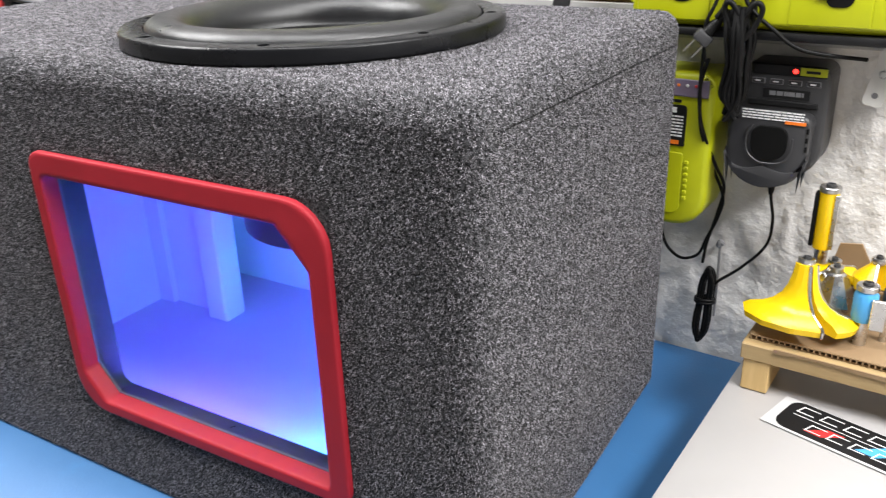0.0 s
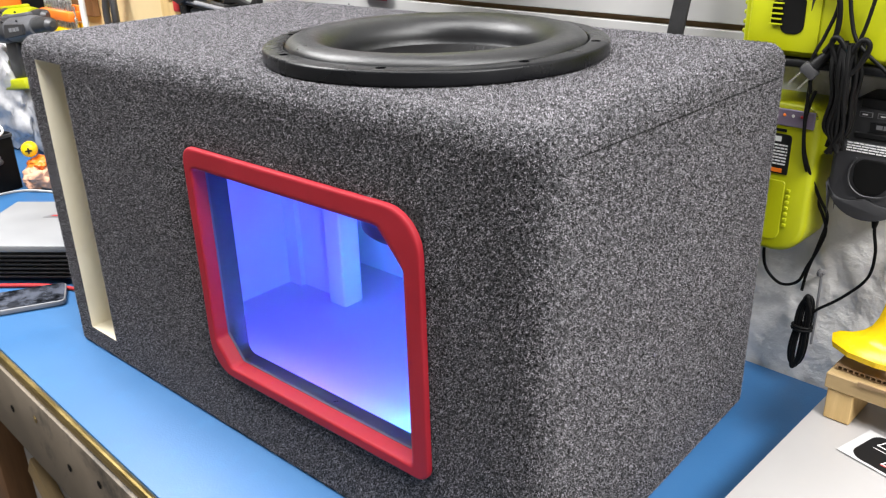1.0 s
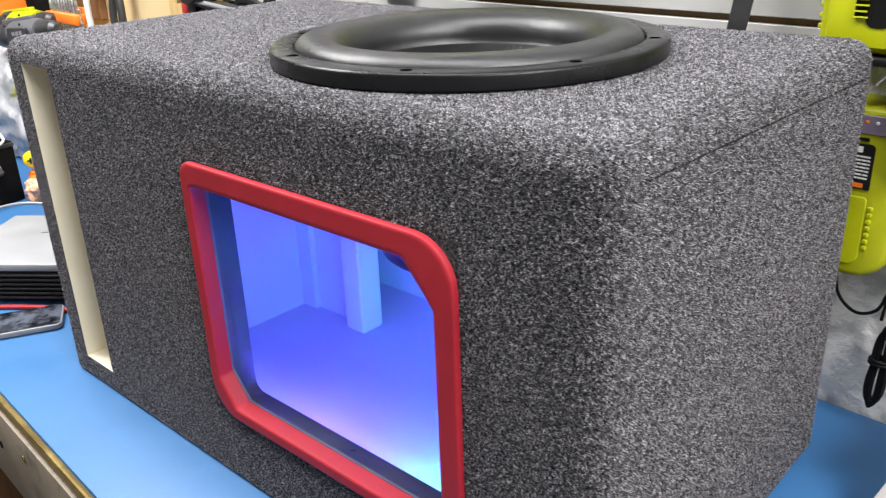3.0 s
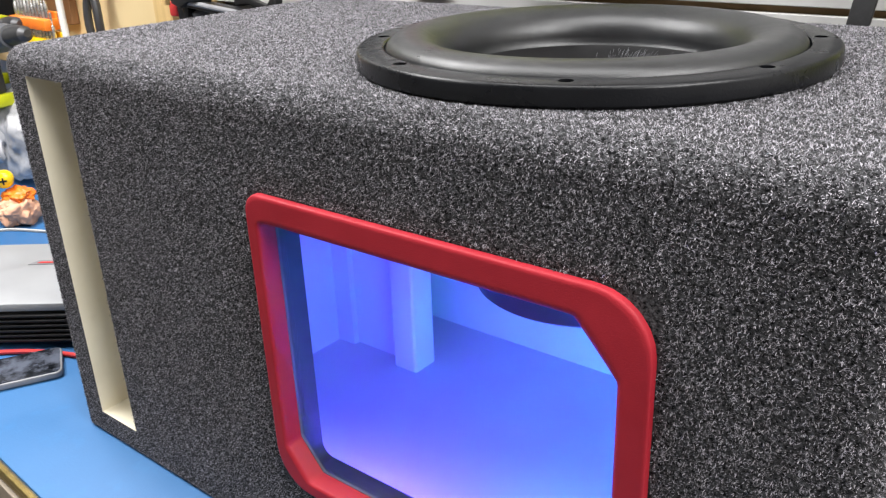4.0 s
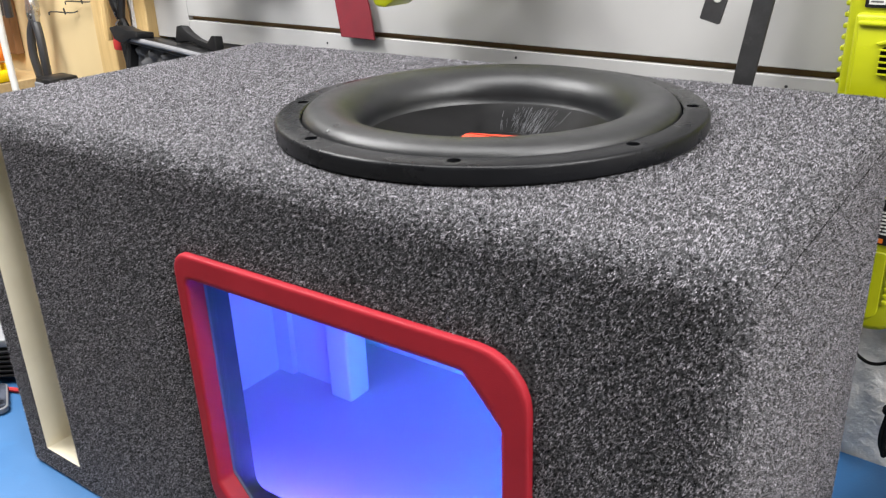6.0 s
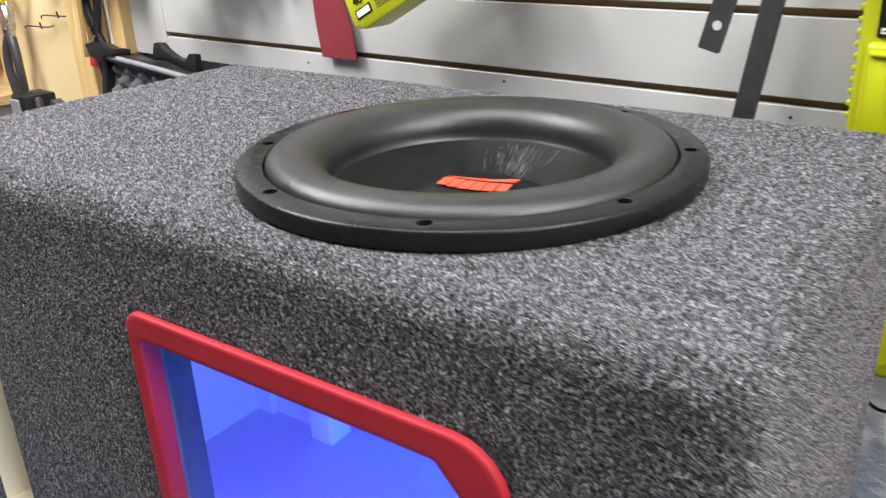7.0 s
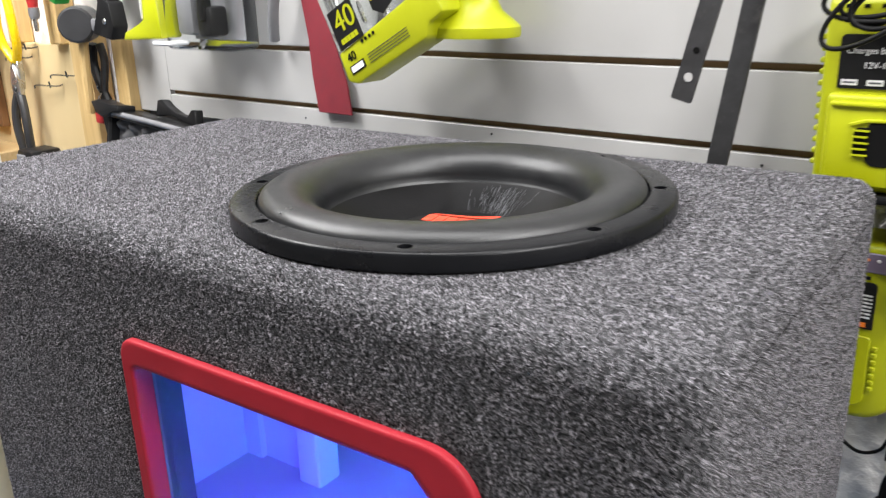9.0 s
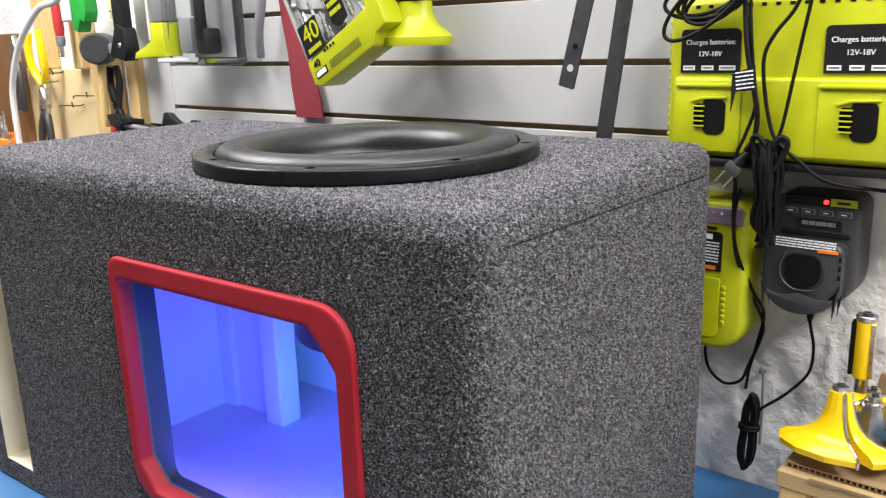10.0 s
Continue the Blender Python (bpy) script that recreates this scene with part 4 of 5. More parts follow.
pack = thing("bit_set_pack", "lime and clear driver bit set hanging tilted on a hook", "bit set", at(-0.427, -0.086, 1.3650, 0, -27, 0) @ Matrix.Scale(1.05, 4))
part("tray", join(prism([(-0.010, 0.0), (0.004, -0.008), (0.118, -0.008), (0.128, 0.004), (0.150, 0.006), (0.150, 0.10), (0.126, 0.10), (0.126, 0.040), (-0.008, 0.034)], -0.012, 0.030, 0.004, 2)), "lime", pack, "lime green plastic tray")
lid = part("lid", bx(-0.010, 0.125, -0.010, 0.028, 0.0345, 0.15, 0.004, 2), "clear", pack, "clear plastic lid")
lid.visible_shadow = False
part("card_label", prism([(0.0, 0.034), (0.040, 0.034), (0.040, 0.078), (0.0, 0.078)], -0.0135, -0.0122), "black", pack, "black price card")
part("lettering", moved(letters("40", 0.034), pose(0.023, -0.0140, 0.061)), "lime", pack)
part("lettering", bars(1, 0.006, 0.036, 0.044, 0.006, 0, -0.0137, 5), "lime", pack)
part("card_label", prism([(0.066, 0.050), (0.078, 0.040), (0.096, 0.046), (0.096, 0.118), (0.066, 0.118)], -0.0135, -0.0122), "black", pack, "black card")
part("lettering", bars(4, 0.068, 0.093, 0.098, 0.006, 0.005, -0.0137, 8), "lime", pack)
part("lettering", moved(letters("40", 0.014), pose(0.011, -0.0128, 0.022)), "dark", pack)
part("brand_bar", bx(0.002, 0.026, -0.0130, -0.0120, 0.004, 0.0135), "dark", pack)
part("brand_bar", bx(0.004, 0.024, -0.0134, -0.0128, 0.0055, 0.012), "tag", pack)
part("print", bars(4, 0.034, 0.100, 0.014, 0.0009, 0.0022, -0.0126, 4), "grey", pack)
for k in range(4):
    part("pictogram", moved(lathe([(0, 0), (0.0022, 0), (0.0022, 0.0004), (0, 0.0004)], 8), pose(0.034 + 0.0065 * k, -0.0124, 0.030, 90, 0, 0)), "dark", pack)
for k in range(9):
    part("bit", moved(lathe([(0, 0), (0.0028, 0), (0.0028, 0.020), (0.0018, 0.024), (0.0018, 0.034), (0, 0.036)], 6), pose(0.004 + 0.0135 * k, 0.008, 0.052 + 0.034 * (k % 2))), "steel", pack)
part("hook", tube([(0.05, 0.10, 0.13), (0.05, 0.02, 0.13), (0.05, -0.014, 0.134)], 0.0022, 8, 3), "steel", pack)

torch = thing("lime_torch", "lime green and black work lamp hung nose down", "work lamp", at(-0.288, -0.045, 1.412))
part("head", moved(lathe([(0, 0), (0.054, 0), (0.055, 0.003), (0.055, 0.011), (0.048, 0.017), (0.034, 0.027), (0.027, 0.040), (0.026, 0.056), (0, 0.056)], 40), Matrix.Diagonal((1, 0.72, 1, 1))), "lime", torch, "flared lime head")
part("latch", bx(-0.058, -0.040, -0.02, 0.0, 0.002, 0.018, 0.003, 2), "lime", torch)
part("grip", bx(-0.026, 0.026, -0.022, 0.022, 0.0562, 0.15, 0.008, 3), "black", torch, "black rubber grip")

tool = thing("lime_tool", "lime and grey hand tool hung on the slat wall", "power tool", at(-0.805, -0.08, 1.40))
part("foot", prism([(-0.115, 0.0), (-0.108, 0.012), (-0.075, 0.022), (-0.055, 0.030), (-0.052, 0.060), (-0.015, 0.060), (-0.012, 0.02), (-0.012, 0.004)], -0.018, 0.018, 0.003, 2), "lime", tool, "lime green foot")
part("grip", bx(-0.052, -0.014, -0.016, 0.016, 0.0602, 0.16, 0.006, 2), "mid", tool, "grey grip")
part("guide", bx(-0.070, -0.064, -0.012, 0.012, 0.03, 0.13, 0.002, 1), "hose", tool)
part("shoe", bx(-0.035, 0.01, -0.02, 0.015, -0.006, 0.0, 0.002, 1), "tag", tool)

clam = thing("clamshell_pack", "clear clamshell pack with a black fitting inside", "package", at(-0.745, -0.055, 1.388))
part("shell", bx(-0.075, 0.075, -0.035, 0.02, 0.0, 0.16, 0.008, 2), "clear", clam, "clear plastic shell").visible_shadow = False
part("fitting", join(bx(-0.012, 0.02, -0.022, 0.010, 0.018, 0.06, 0.006, 2), bx(-0.004, 0.012, -0.026, -0.01, 0.04, 0.15, 0.004, 2)), "black", clam, "black fitting")
part("block", bx(-0.062, -0.022, -0.022, 0.012, 0.02, 0.08, 0.008, 2), "mid", clam)
part("card", bx(-0.068, 0.05, 0.0125, 0.0145, 0.012, 0.155), "mid", clam)
cord("grey_hose", "grey flexible hose hung on the slat wall", [(-0.66, -0.02, 1.40), (-0.645, -0.03, 1.44), (-0.63, -0.03, 1.50), (-0.64, -0.03, 1.56)], 0.008, 6, "mid")


# ---- plywood tool board and what hangs on it ----
board = thing("tool_board", "plywood tool board with pine battens on the wall", "tool board", at(0, 0, 0), kind="structure")
part("panel", bx(-1.80, -1.2355, -0.004, 0.018, 1.00, 1.378, 0.001, 1), "ply", board, "pale plywood panel")
part("batten", bx(-1.2350, -1.176, -0.024, 0.018, 1.00, 1.40, 0.002, 1), "pine", board, "pine batten")
part("batten", bx(-1.098, -1.062, -0.020, 0.018, 1.05, 1.405, 0.002, 1), "pine", board, "pine batten")
part("batten", bx(-1.315, -1.275, -0.020, 0.018, 1.379, 1.60, 0.002, 1), "pine", board, "pine batten")
part("batten", bx(-1.50, -1.455, -0.012, 0.018, 1.379, 1.60, 0.002, 1), "pine", board, "pine batten")
part("panel", bx(-2.1, -1.585, -0.022, -0.0045, 1.20, 1.46, 0.002, 1), "brown", board, "dark timber panel")


def peg(x, z):
    h = thing("peg_hook", "small bent wire hook in the plywood board", "hook", at(x, -0.004, z), "wire hooks")
    part("shaft", tube([(0, 0, 0), (-0.002, -0.012, -0.002), (-0.075, -0.016, -0.003), (-0.079, -0.018, -0.009)], 0.0013, 7, 3), "iron", h)
    part("collar", tube([(-0.024, -0.013, -0.006), (-0.024, -0.015, 0.006)], 0.0016, 7, 1), "iron", h)


for x, z in ((-1.252, 1.325), (-1.325, 1.302), (-1.40, 1.372), (-1.43, 1.352)):
    peg(x, z)

mallet = thing("rubber_mallet", "black rubber mallet hung head up on the board", "mallet", at(-1.122, -0.055, 1.420, 0, 0, 48) @ Matrix.Diagonal((0.76, 0.9, 0.76, 1)))
part("head", moved(lathe([(0, -0.040), (0.034, -0.040), (0.039, -0.035), (0.041, 0.0), (0.039, 0.035), (0.034, 0.040), (0, 0.040)], 28), pose(0, 0, 0, 90, 0, 0)), "grey", mallet, "round black rubber head")
part("handle", tube([(0, 0, -0.03), (-0.006, 0.004, -0.10), (-0.012, 0.008, -0.20)], 0.011, 10, 4), "pine", mallet, "wooden handle")

clamp = thing("bar_clamp", "black bar clamp hung beside the mallet", "clamp", at(-1.036, -0.05, 1.405))
part("bar", bx(-0.014, 0.022, -0.010, 0.010, 0.02, 0.20, 0.002, 1), "black", clamp, "black clamp bar")
part("jaw", prism([(-0.035, 0.0), (0.020, -0.010), (0.032, 0.012), (0.026, 0.05), (-0.002, 0.06), (-0.018, 0.03)], -0.014, 0.014, 0.003, 2), "black", clamp)
part("pad", bx(-0.045, -0.030, -0.010, 0.010, 0.004, 0.024, 0.003, 2), "mid", clamp)
part("pin", moved(lathe([(0, 0), (0.005, 0), (0.004, 0.002), (0, 0.003)], 10), pose(0.008, -0.014, 0.02, 90, 0, 0)), "steel", clamp)


def pliers(label, m, grip, half):
    """Hand pliers hung by the jaws: two curved grips and steel jaws."""
    t = thing("pliers", label, "pliers", m, "hung pliers")
    for s in (-1, 1):
        part("grip", tube([(s * 0.004, 0, 0.0), (s * half * 0.8, -0.004, -0.03), (s * half, -0.006, -0.07), (s * half * 0.75, -0.004, -0.115)], 0.0085, 10, 5), grip, t)
    part("jaw", prism([(-0.014, -0.006), (0.014, -0.006), (0.016, 0.02), (0.006, 0.055), (-0.006, 0.055), (-0.016, 0.02)], -0.006, 0.006, 0.002, 1), "steel", t, "worn steel jaws")
    part("rivet", moved(lathe([(0, 0), (0.006, 0), (0.005, 0.002), (0, 0.003)], 12), pose(0, -0.006, 0.008, 90, 0, 0)), "iron", t)
    return t


pliers("steel pliers with yellow grips pointing up on the board", at(-1.425, -0.04, 1.345, 0, 176, 0), "yellow", 0.034)
pliers("steel cutters with dark grips on the board", at(-1.425, -0.045, 1.285), "grey", 0.022)
pliers("black pliers with red-lined grips on the board", at(-1.548, -0.04, 1.40), "grey", 0.022)
grip_t = thing("locking_grip", "black locking grip between the pine battens", "locking pliers", at(-1.130, -0.028, 1.30))
part("arm", tube([(-0.012, 0, 0.085), (-0.020, 0, 0.05), (-0.006, 0, 0.012), (0.012, 0, -0.02), (0.020, 0, -0.07)], 0.008, 9, 5), "black", grip_t)
part("arm", tube([(0.010, 0, 0.085), (0.018, 0, 0.055), (0.004, 0, 0.012), (-0.004, 0, -0.03), (0.004, 0, -0.08)], 0.007, 9, 5), "iron", grip_t)
part("tip", bx(-0.03, -0.004, -0.008, 0.008, -0.055, -0.03, 0.003, 2), "crimson", grip_t, "red rubber tip")
part("spring", tube([(0.004 * math.cos(k), -0.008 + 0.003 * math.sin(k), -0.02 + 0.003 * k) for k in range(12)], 0.0012, 6, 2), "steel", grip_t)

red_t = thing("soldering_tool", "red and grey hand tool hung at the top of the board", "hand tool", at(-1.293, -0.05, 1.416) @ Matrix.Diagonal((0.6, 0.6, 0.9, 1)))
part("grip", moved(lathe([(0, 0.035), (0.014, 0.035), (0.017, 0.05), (0.017, 0.13), (0.012, 0.15), (0, 0.15)], 18), Matrix.Identity(4)), "crimson", red_t, "red grip")
part("collar", moved(lathe([(0, 0.012), (0.012, 0.012), (0.016, 0.020), (0.016, 0.0345), (0, 0.0345)], 18), Matrix.Identity(4)), "mid", red_t)
part("nut", moved(lathe([(0, -0.012), (0.006, -0.012), (0.008, 0.0), (0.008, 0.0118), (0, 0.0118)], 8), Matrix.Identity(4)), "steel", red_t)
can = thing("green_dispenser", "green and white plastic dispenser on the board", "dispenser", at(-1.185, -0.05, 1.470) @ Matrix.Diagonal((0.62, 0.7, 1, 1)))
part("case", prism([(-0.03, -0.012), (0.0, -0.018), (0.022, 0.006), (0.050, 0.0), (0.066, 0.02), (0.060, 0.09), (-0.03, 0.09)], -0.02, 0.02, 0.004, 2), "green", can, "green plastic case")
part("white_label", bx(-0.095, -0.032, -0.022, -0.004, 0.004, 0.09, 0.003, 1), "paper", can)
solo("bristle_brush", join(bx(-0.018, 0.018, -0.01, 0.01, 0.0, 0.06, 0.003, 1), *[bx(-0.016 + 0.008 * k, -0.011 + 0.008 * k, -0.008, 0.008, -0.012, 0.0, 0.001, 1) for k in range(4)]), "ply", "small pale brush hung by the green dispenser", "brush", at(-1.065, -0.04, 1.487))

solo("white_hose", tube([(-1.08, -0.10, 1.56), (-1.15, -0.115, 1.512), (-1.222, -0.12, 1.498), (-1.33, -0.12, 1.432), (-1.395, -0.12, 1.345), (-1.405, -0.12, 1.25), (-1.402, -0.12, 1.16), (-1.40, -0.12, 1.02)], 0.0066, 10, 8), "hose", "white flexible hose bending down in front of the tool board", "hose", at(0, 0, 0))

# ---- pine shelf with bit racks and drills ----
shelf = thing("pine_shelf", "narrow pine shelf with an open front on the tool board", "shelf", at(0, 0, 0))
part("plank", bx(-2.15, -1.475, -0.135, -0.012, 1.145, 1.166, 0.002, 1), "pine_x", shelf)
part("lip", bx(-2.15, -1.475, -0.150, -0.1355, 1.138, 1.176, 0.002, 1), "pine_x", shelf)
part("bracket", prism([(-1.50, 1.02), (-1.49, 1.02), (-1.49, 1.1445), (-1.50, 1.1445)], -0.12, -0.02), "mid", shelf)


def bit_rack(x, w, z, material, label):
    r = thing("bit_rack", label, "bit rack", at(x, -0.105, z), "bit racks")
    part("holder", join(bx(0, w, -0.016, 0.016, 0.0, 0.022, 0.004, 2), bx(0.004, w - 0.004, 0.012, 0.018, 0.0, 0.035, 0.002, 1)), material, r)
    n = int(w / 0.016)
    for k in range(n):
        h = 0.045 + 0.022 * ((k * 7) % 5) / 4
        part("bit", moved(lathe([(0, 0), (0.0042, 0), (0.0042, h * 0.5), (0.0026, h * 0.55), (0.0026, h), (0, h + 0.002)], 7), pose(0.010 + 0.016 * k, 0, 0.0222)), "steel", r)


bit_rack(-1.63, 0.155, 1.1665, "yellow", "yellow bit rack full of steel bits on the shelf")
bit_rack(-1.66, 0.17, 1.206, "orange", "orange bit rack full of steel bits above the yellow one")


def drill(label, m, shade):
    d = thing("cordless_drill", label, "drill", m, "cordless drills")
    part("barrel", moved(lathe([(0, -0.105), (0.022, -0.105), (0.031, -0.092), (0.034, -0.04), (0.032, 0.03), (0.026, 0.055), (0, 0.055)], 22), pose(0, 0, 0, 0, 90, 0)), shade, d)
    part("band", moved(lathe([(0.0335, -0.07), (0.0362, -0.066), (0.0362, -0.040), (0.0335, -0.036)], 22), pose(0, 0, 0, 0, 90, 0)), "grey", d, "dark rubber band")
    part("chuck", moved(lathe([(0, 0.0555), (0.021, 0.0555), (0.022, 0.075), (0.017, 0.098), (0.008, 0.106), (0, 0.106)], 18), pose(0, 0, 0, 0, 90, 0)), "iron", d, "dark steel chuck")
    part("grip", prism([(-0.075, -0.026), (-0.030, -0.026), (-0.036, -0.07), (-0.040, -0.125), (-0.088, -0.125), (-0.080, -0.07)], -0.017, 0.017, 0.006, 2), "grey", d)
    part("trigger", bx(-0.036, -0.022, -0.007, 0.007, -0.062, -0.034, 0.003, 2), "black", d)
    part("battery_foot", bx(-0.108, -0.020, -0.030, 0.030, -0.155, -0.1252, 0.006, 2), "lime", d, "lime battery foot")
    for k in range(3):
        part("rib_vent", bx(-0.098 + 0.008 * k, -0.094 + 0.008 * k, -0.0345, -0.030, -0.012, 0.012), "black", d)
    part("top_fin", bx(-0.085, 0.030, -0.009, 0.009, 0.028, 0.040, 0.004, 2), "lime" if shade == "lime" else "slate", d)
    part("side_panel", prism([(-0.035, -0.020), (0.046, -0.016), (0.048, 0.012), (-0.020, 0.018)], -0.0375, -0.030, 0.002, 1), "slate" if shade == "lime" else "grey", d, "dark moulded side panel")
    for sx, sz in ((-0.062, 0.020), (-0.028, 0.024), (0.030, 0.021)):
        part("screw", moved(lathe([(0, 0), (0.0036, 0), (0.0030, 0.0016), (0, 0.002)], 10), pose(sx, -0.0345, sz, 90, 0, 0)), "black", d)
    for k in range(3):
        part("mode_mark", bx(-0.004 + 0.014 * k, 0.006 + 0.014 * k, -0.0385, -0.0376, -0.004, 0.006), "mid", d)
    return d


drill("lime and grey cordless drill lying in the shelf", at(-1.690, -0.150, 1.205, 0, -6, 14) @ Matrix.Diagonal((0.95, 1, 0.78, 1)), "lime")
drill("dark grey cordless driver set beside the lime drill", at(-1.525, -0.205, 1.201, 0, -8, 12) @ Matrix.Diagonal((1, 1, 0.84, 1)), "slate")

# ---- hard case with egg foam behind the box ----
case = thing("foam_lined_case", "open black hard case lid lined with grey egg foam", "tool case", at(-1.095, -0.085, 0.905, -9, 4.0, 0))


def egg_foam(w, h, pitch, depth):
    bm = bmesh.new()
    nx, nz = int(w / pitch * 6), int(h / pitch * 6)
    rows = []
    for j in range(nz + 1):
        rows.append([bm.verts.new((w * i / nx, -depth * (0.5 + 0.5 * math.sin(2 * math.pi * w * i / nx / pitch) * math.sin(2 * math.pi * h * j / nz / pitch)), h * j / nz)) for i in range(nx + 1)])
    for j in range(nz):
        for i in range(nx):
            bm.faces.new((rows[j][i], rows[j][i + 1], rows[j + 1][i + 1], rows[j + 1][i]))
    return bm


part("lid_shell", join(bx(0.0, 0.285, 0.0, 0.03, 0.0, 0.375, 0.004, 2), bx(0.0, 0.012, -0.035, 0.0, 0.0, 0.375, 0.003, 1), bx(0.273, 0.285, -0.035, 0.0, 0.0, 0.375, 0.003, 1), bx(0.0, 0.285, -0.035, 0.0, 0.363, 0.378, 0.004, 2)), "black", case, "black plastic lid shell")
part("rim", tube([(0.01, -0.036, 0.372), (0.15, -0.037, 0.373), (0.278, -0.036, 0.372)], 0.0045, 10, 4), "mid", case, "pale grey rim")
part("foam", moved(egg_foam(0.261, 0.36, 0.038, 0.026), pose(0.012, -0.004, 0.002)), "foam", case, "grey egg-crate foam", angle=80)
part("latch", prism([(-0.034, 0.384), (-0.016, 0.366), (0.006, 0.362), (0.030, 0.374), (0.052, 0.378), (0.050, 0.388), (0.020, 0.386), (-0.012, 0.390)], -0.046, -0.012, 0.002, 2), "black", case)
part("handle", prism([(0.110, 0.379), (0.112, 0.406), (0.124, 0.409), (0.142, 0.400), (0.165, 0.393), (0.195, 0.390), (0.205, 0.403), (0.215, 0.404), (0.222, 0.376), (0.200, 0.379), (0.15, 0.386), (0.132, 0.384)], -0.012, 0.004, 0.002, 2), "black", case, "black moulded handle")

vise = thing("router_motor", "small black and chrome tool standing by the tool board", "power tool", at(-1.322, -0.07, 1.02) @ Matrix.Diagonal((0.72, 1, 1, 1)))
part("body_block", bx(-0.05, 0.03, -0.03, 0.03, 0.0, 0.168, 0.006, 2), "black", vise)
part("plate", bx(-0.044, 0.0, -0.034, -0.029, 0.12, 0.16, 0.002, 1), "mid", vise)
part("knob", moved(lathe([(0, 0), (0.012, 0), (0.014, 0.006), (0.010, 0.012), (0, 0.014)], 16), pose(-0.02, -0.03, 0.10, 90, 0, 0)), "steel", vise)
part("post", moved(lathe([(0, 0.0), (0.007, 0.0), (0.007, 0.16), (0.004, 0.165), (0, 0.165)], 12), pose(0.045, -0.01, 0.0)), "iron", vise)
vise2 = thing("clamp_foot", "small black clamp beside the chrome tool", "clamp", at(-1.243, -0.06, 1.02))
part("stem", moved(lathe([(0, 0), (0.010, 0), (0.010, 0.14), (0.006, 0.145), (0, 0.145)], 12), Matrix.Identity(4)), "black", vise2)
part("lever", prism([(-0.03, 0.152), (-0.022, 0.162), (0.012, 0.148), (0.022, 0.132), (0.010, 0.128), (-0.010, 0.140)], -0.01, 0.01, 0.002, 1), "iron", vise2)
ledge = solo("timber_block", bx(-1.42, -1.22, -0.12, -0.03, 0.9005, 1.0195, 0.004, 1), "white", "white block under the small tools", "block", at(0, 0, 0))

# ---- things on the bench beyond the box ----
amp = thing("amplifier", "silver-topped car amplifier with black finned sides on the bench", "amplifier", pose(-0.726, 0.145, 0.9015, 0, 0, 37) @ Matrix.Diagonal((1, 0.93, 1, 1)))
part("chassis", bx(-0.30, 0.0, 0.0, 0.215, 0.006, 0.052, 0.002, 1), "black", amp, "black chassis")
part("cover", bx(-0.302, 0.002, -0.003, 0.218, 0.0522, 0.064, 0.003, 2), "silver", amp, "brushed silver cover")
for k in range(6):
    part("fin", bx(-0.298, -0.002, -0.006, 0.0, 0.010 + k * 0.007, 0.0135 + k * 0.007, 0.0008, 1), "black", amp)
part("badge", prism([(0.0, 0.0), (0.05, 0.0), (0.058, 0.016), (0.010, 0.016)], 0, 0.0008), "mid", amp, "grey badge", m=pose(-0.210, 0.130, 0.0650, -90, 0, 0))
part("badge_print", prism([(0.012, 0.003), (0.044, 0.003), (0.046, 0.008), (0.016, 0.008)], 0, 0.0006), "crimson", amp, m=pose(-0.210, 0.130, 0.0660, -90, 0, 0))
for k in range(4):
    part("foot", bx((-0.29, -0.29, -0.03, -0.03)[k], (-0.27, -0.27, -0.01, -0.01)[k], (0.01, 0.19, 0.01, 0.19)[k], (0.03, 0.21, 0.03, 0.21)[k], 0.0, 0.006), "black", amp)
solo("red_wire", tube([(-1.16, -0.06, 0.905), (-1.06, -0.075, 0.904), (-0.94, -0.035, 0.904), (-0.83, 0.045, 0.904), (-0.74, 0.085, 0.904), (-0.70, 0.12, 0.904)], 0.0032, 8, 8), "crimson", "red power wire lying along the amplifier", "wire", pose(0, 0, 0))
solo("grey_cable", tube([(-1.06, 0.285, 0.93), (-1.141, 0.206, 0.950), (-1.173, 0.171, 0.955), (-1.201, 0.138, 0.950), (-1.218, 0.110, 0.940), (-1.222, 0.093, 0.925), (-1.209, 0.092, 0.912), (-1.195, 0.103, 0.9055)], 0.0028, 8, 8), "silver", "pale grey cable looping beside the amplifier", "cable", pose(0, 0, 0))

phone = thing("smartphone", "dark smartphone lying face up on the blue bench", "phone", pose(-0.8135, -0.016, 0.9012, 0, 0, 62))
part("shell", prism(rounded(-0.075, 0.075, -0.035, 0.035, (0.009, 0.009, 0.009, 0.009), 5), -0.008, 0.0, 0.0022, 2), "mid", phone, "grey metal rim", m=pose(0, 0, 0, -90, 0, 0))
part("screen", prism(rounded(-0.0725, 0.0725, -0.0325, 0.0325, (0.007, 0.007, 0.007, 0.007), 5), -0.0088, -0.0082), surface("phone_glass", (0.006, 0.007, 0.009), (0.09, 0.10, 0.13), 45, 0.08, 0, 0.0, spread=0.12), phone, "glossy dark screen", m=pose(0, 0, 0, -90, 0, 0))

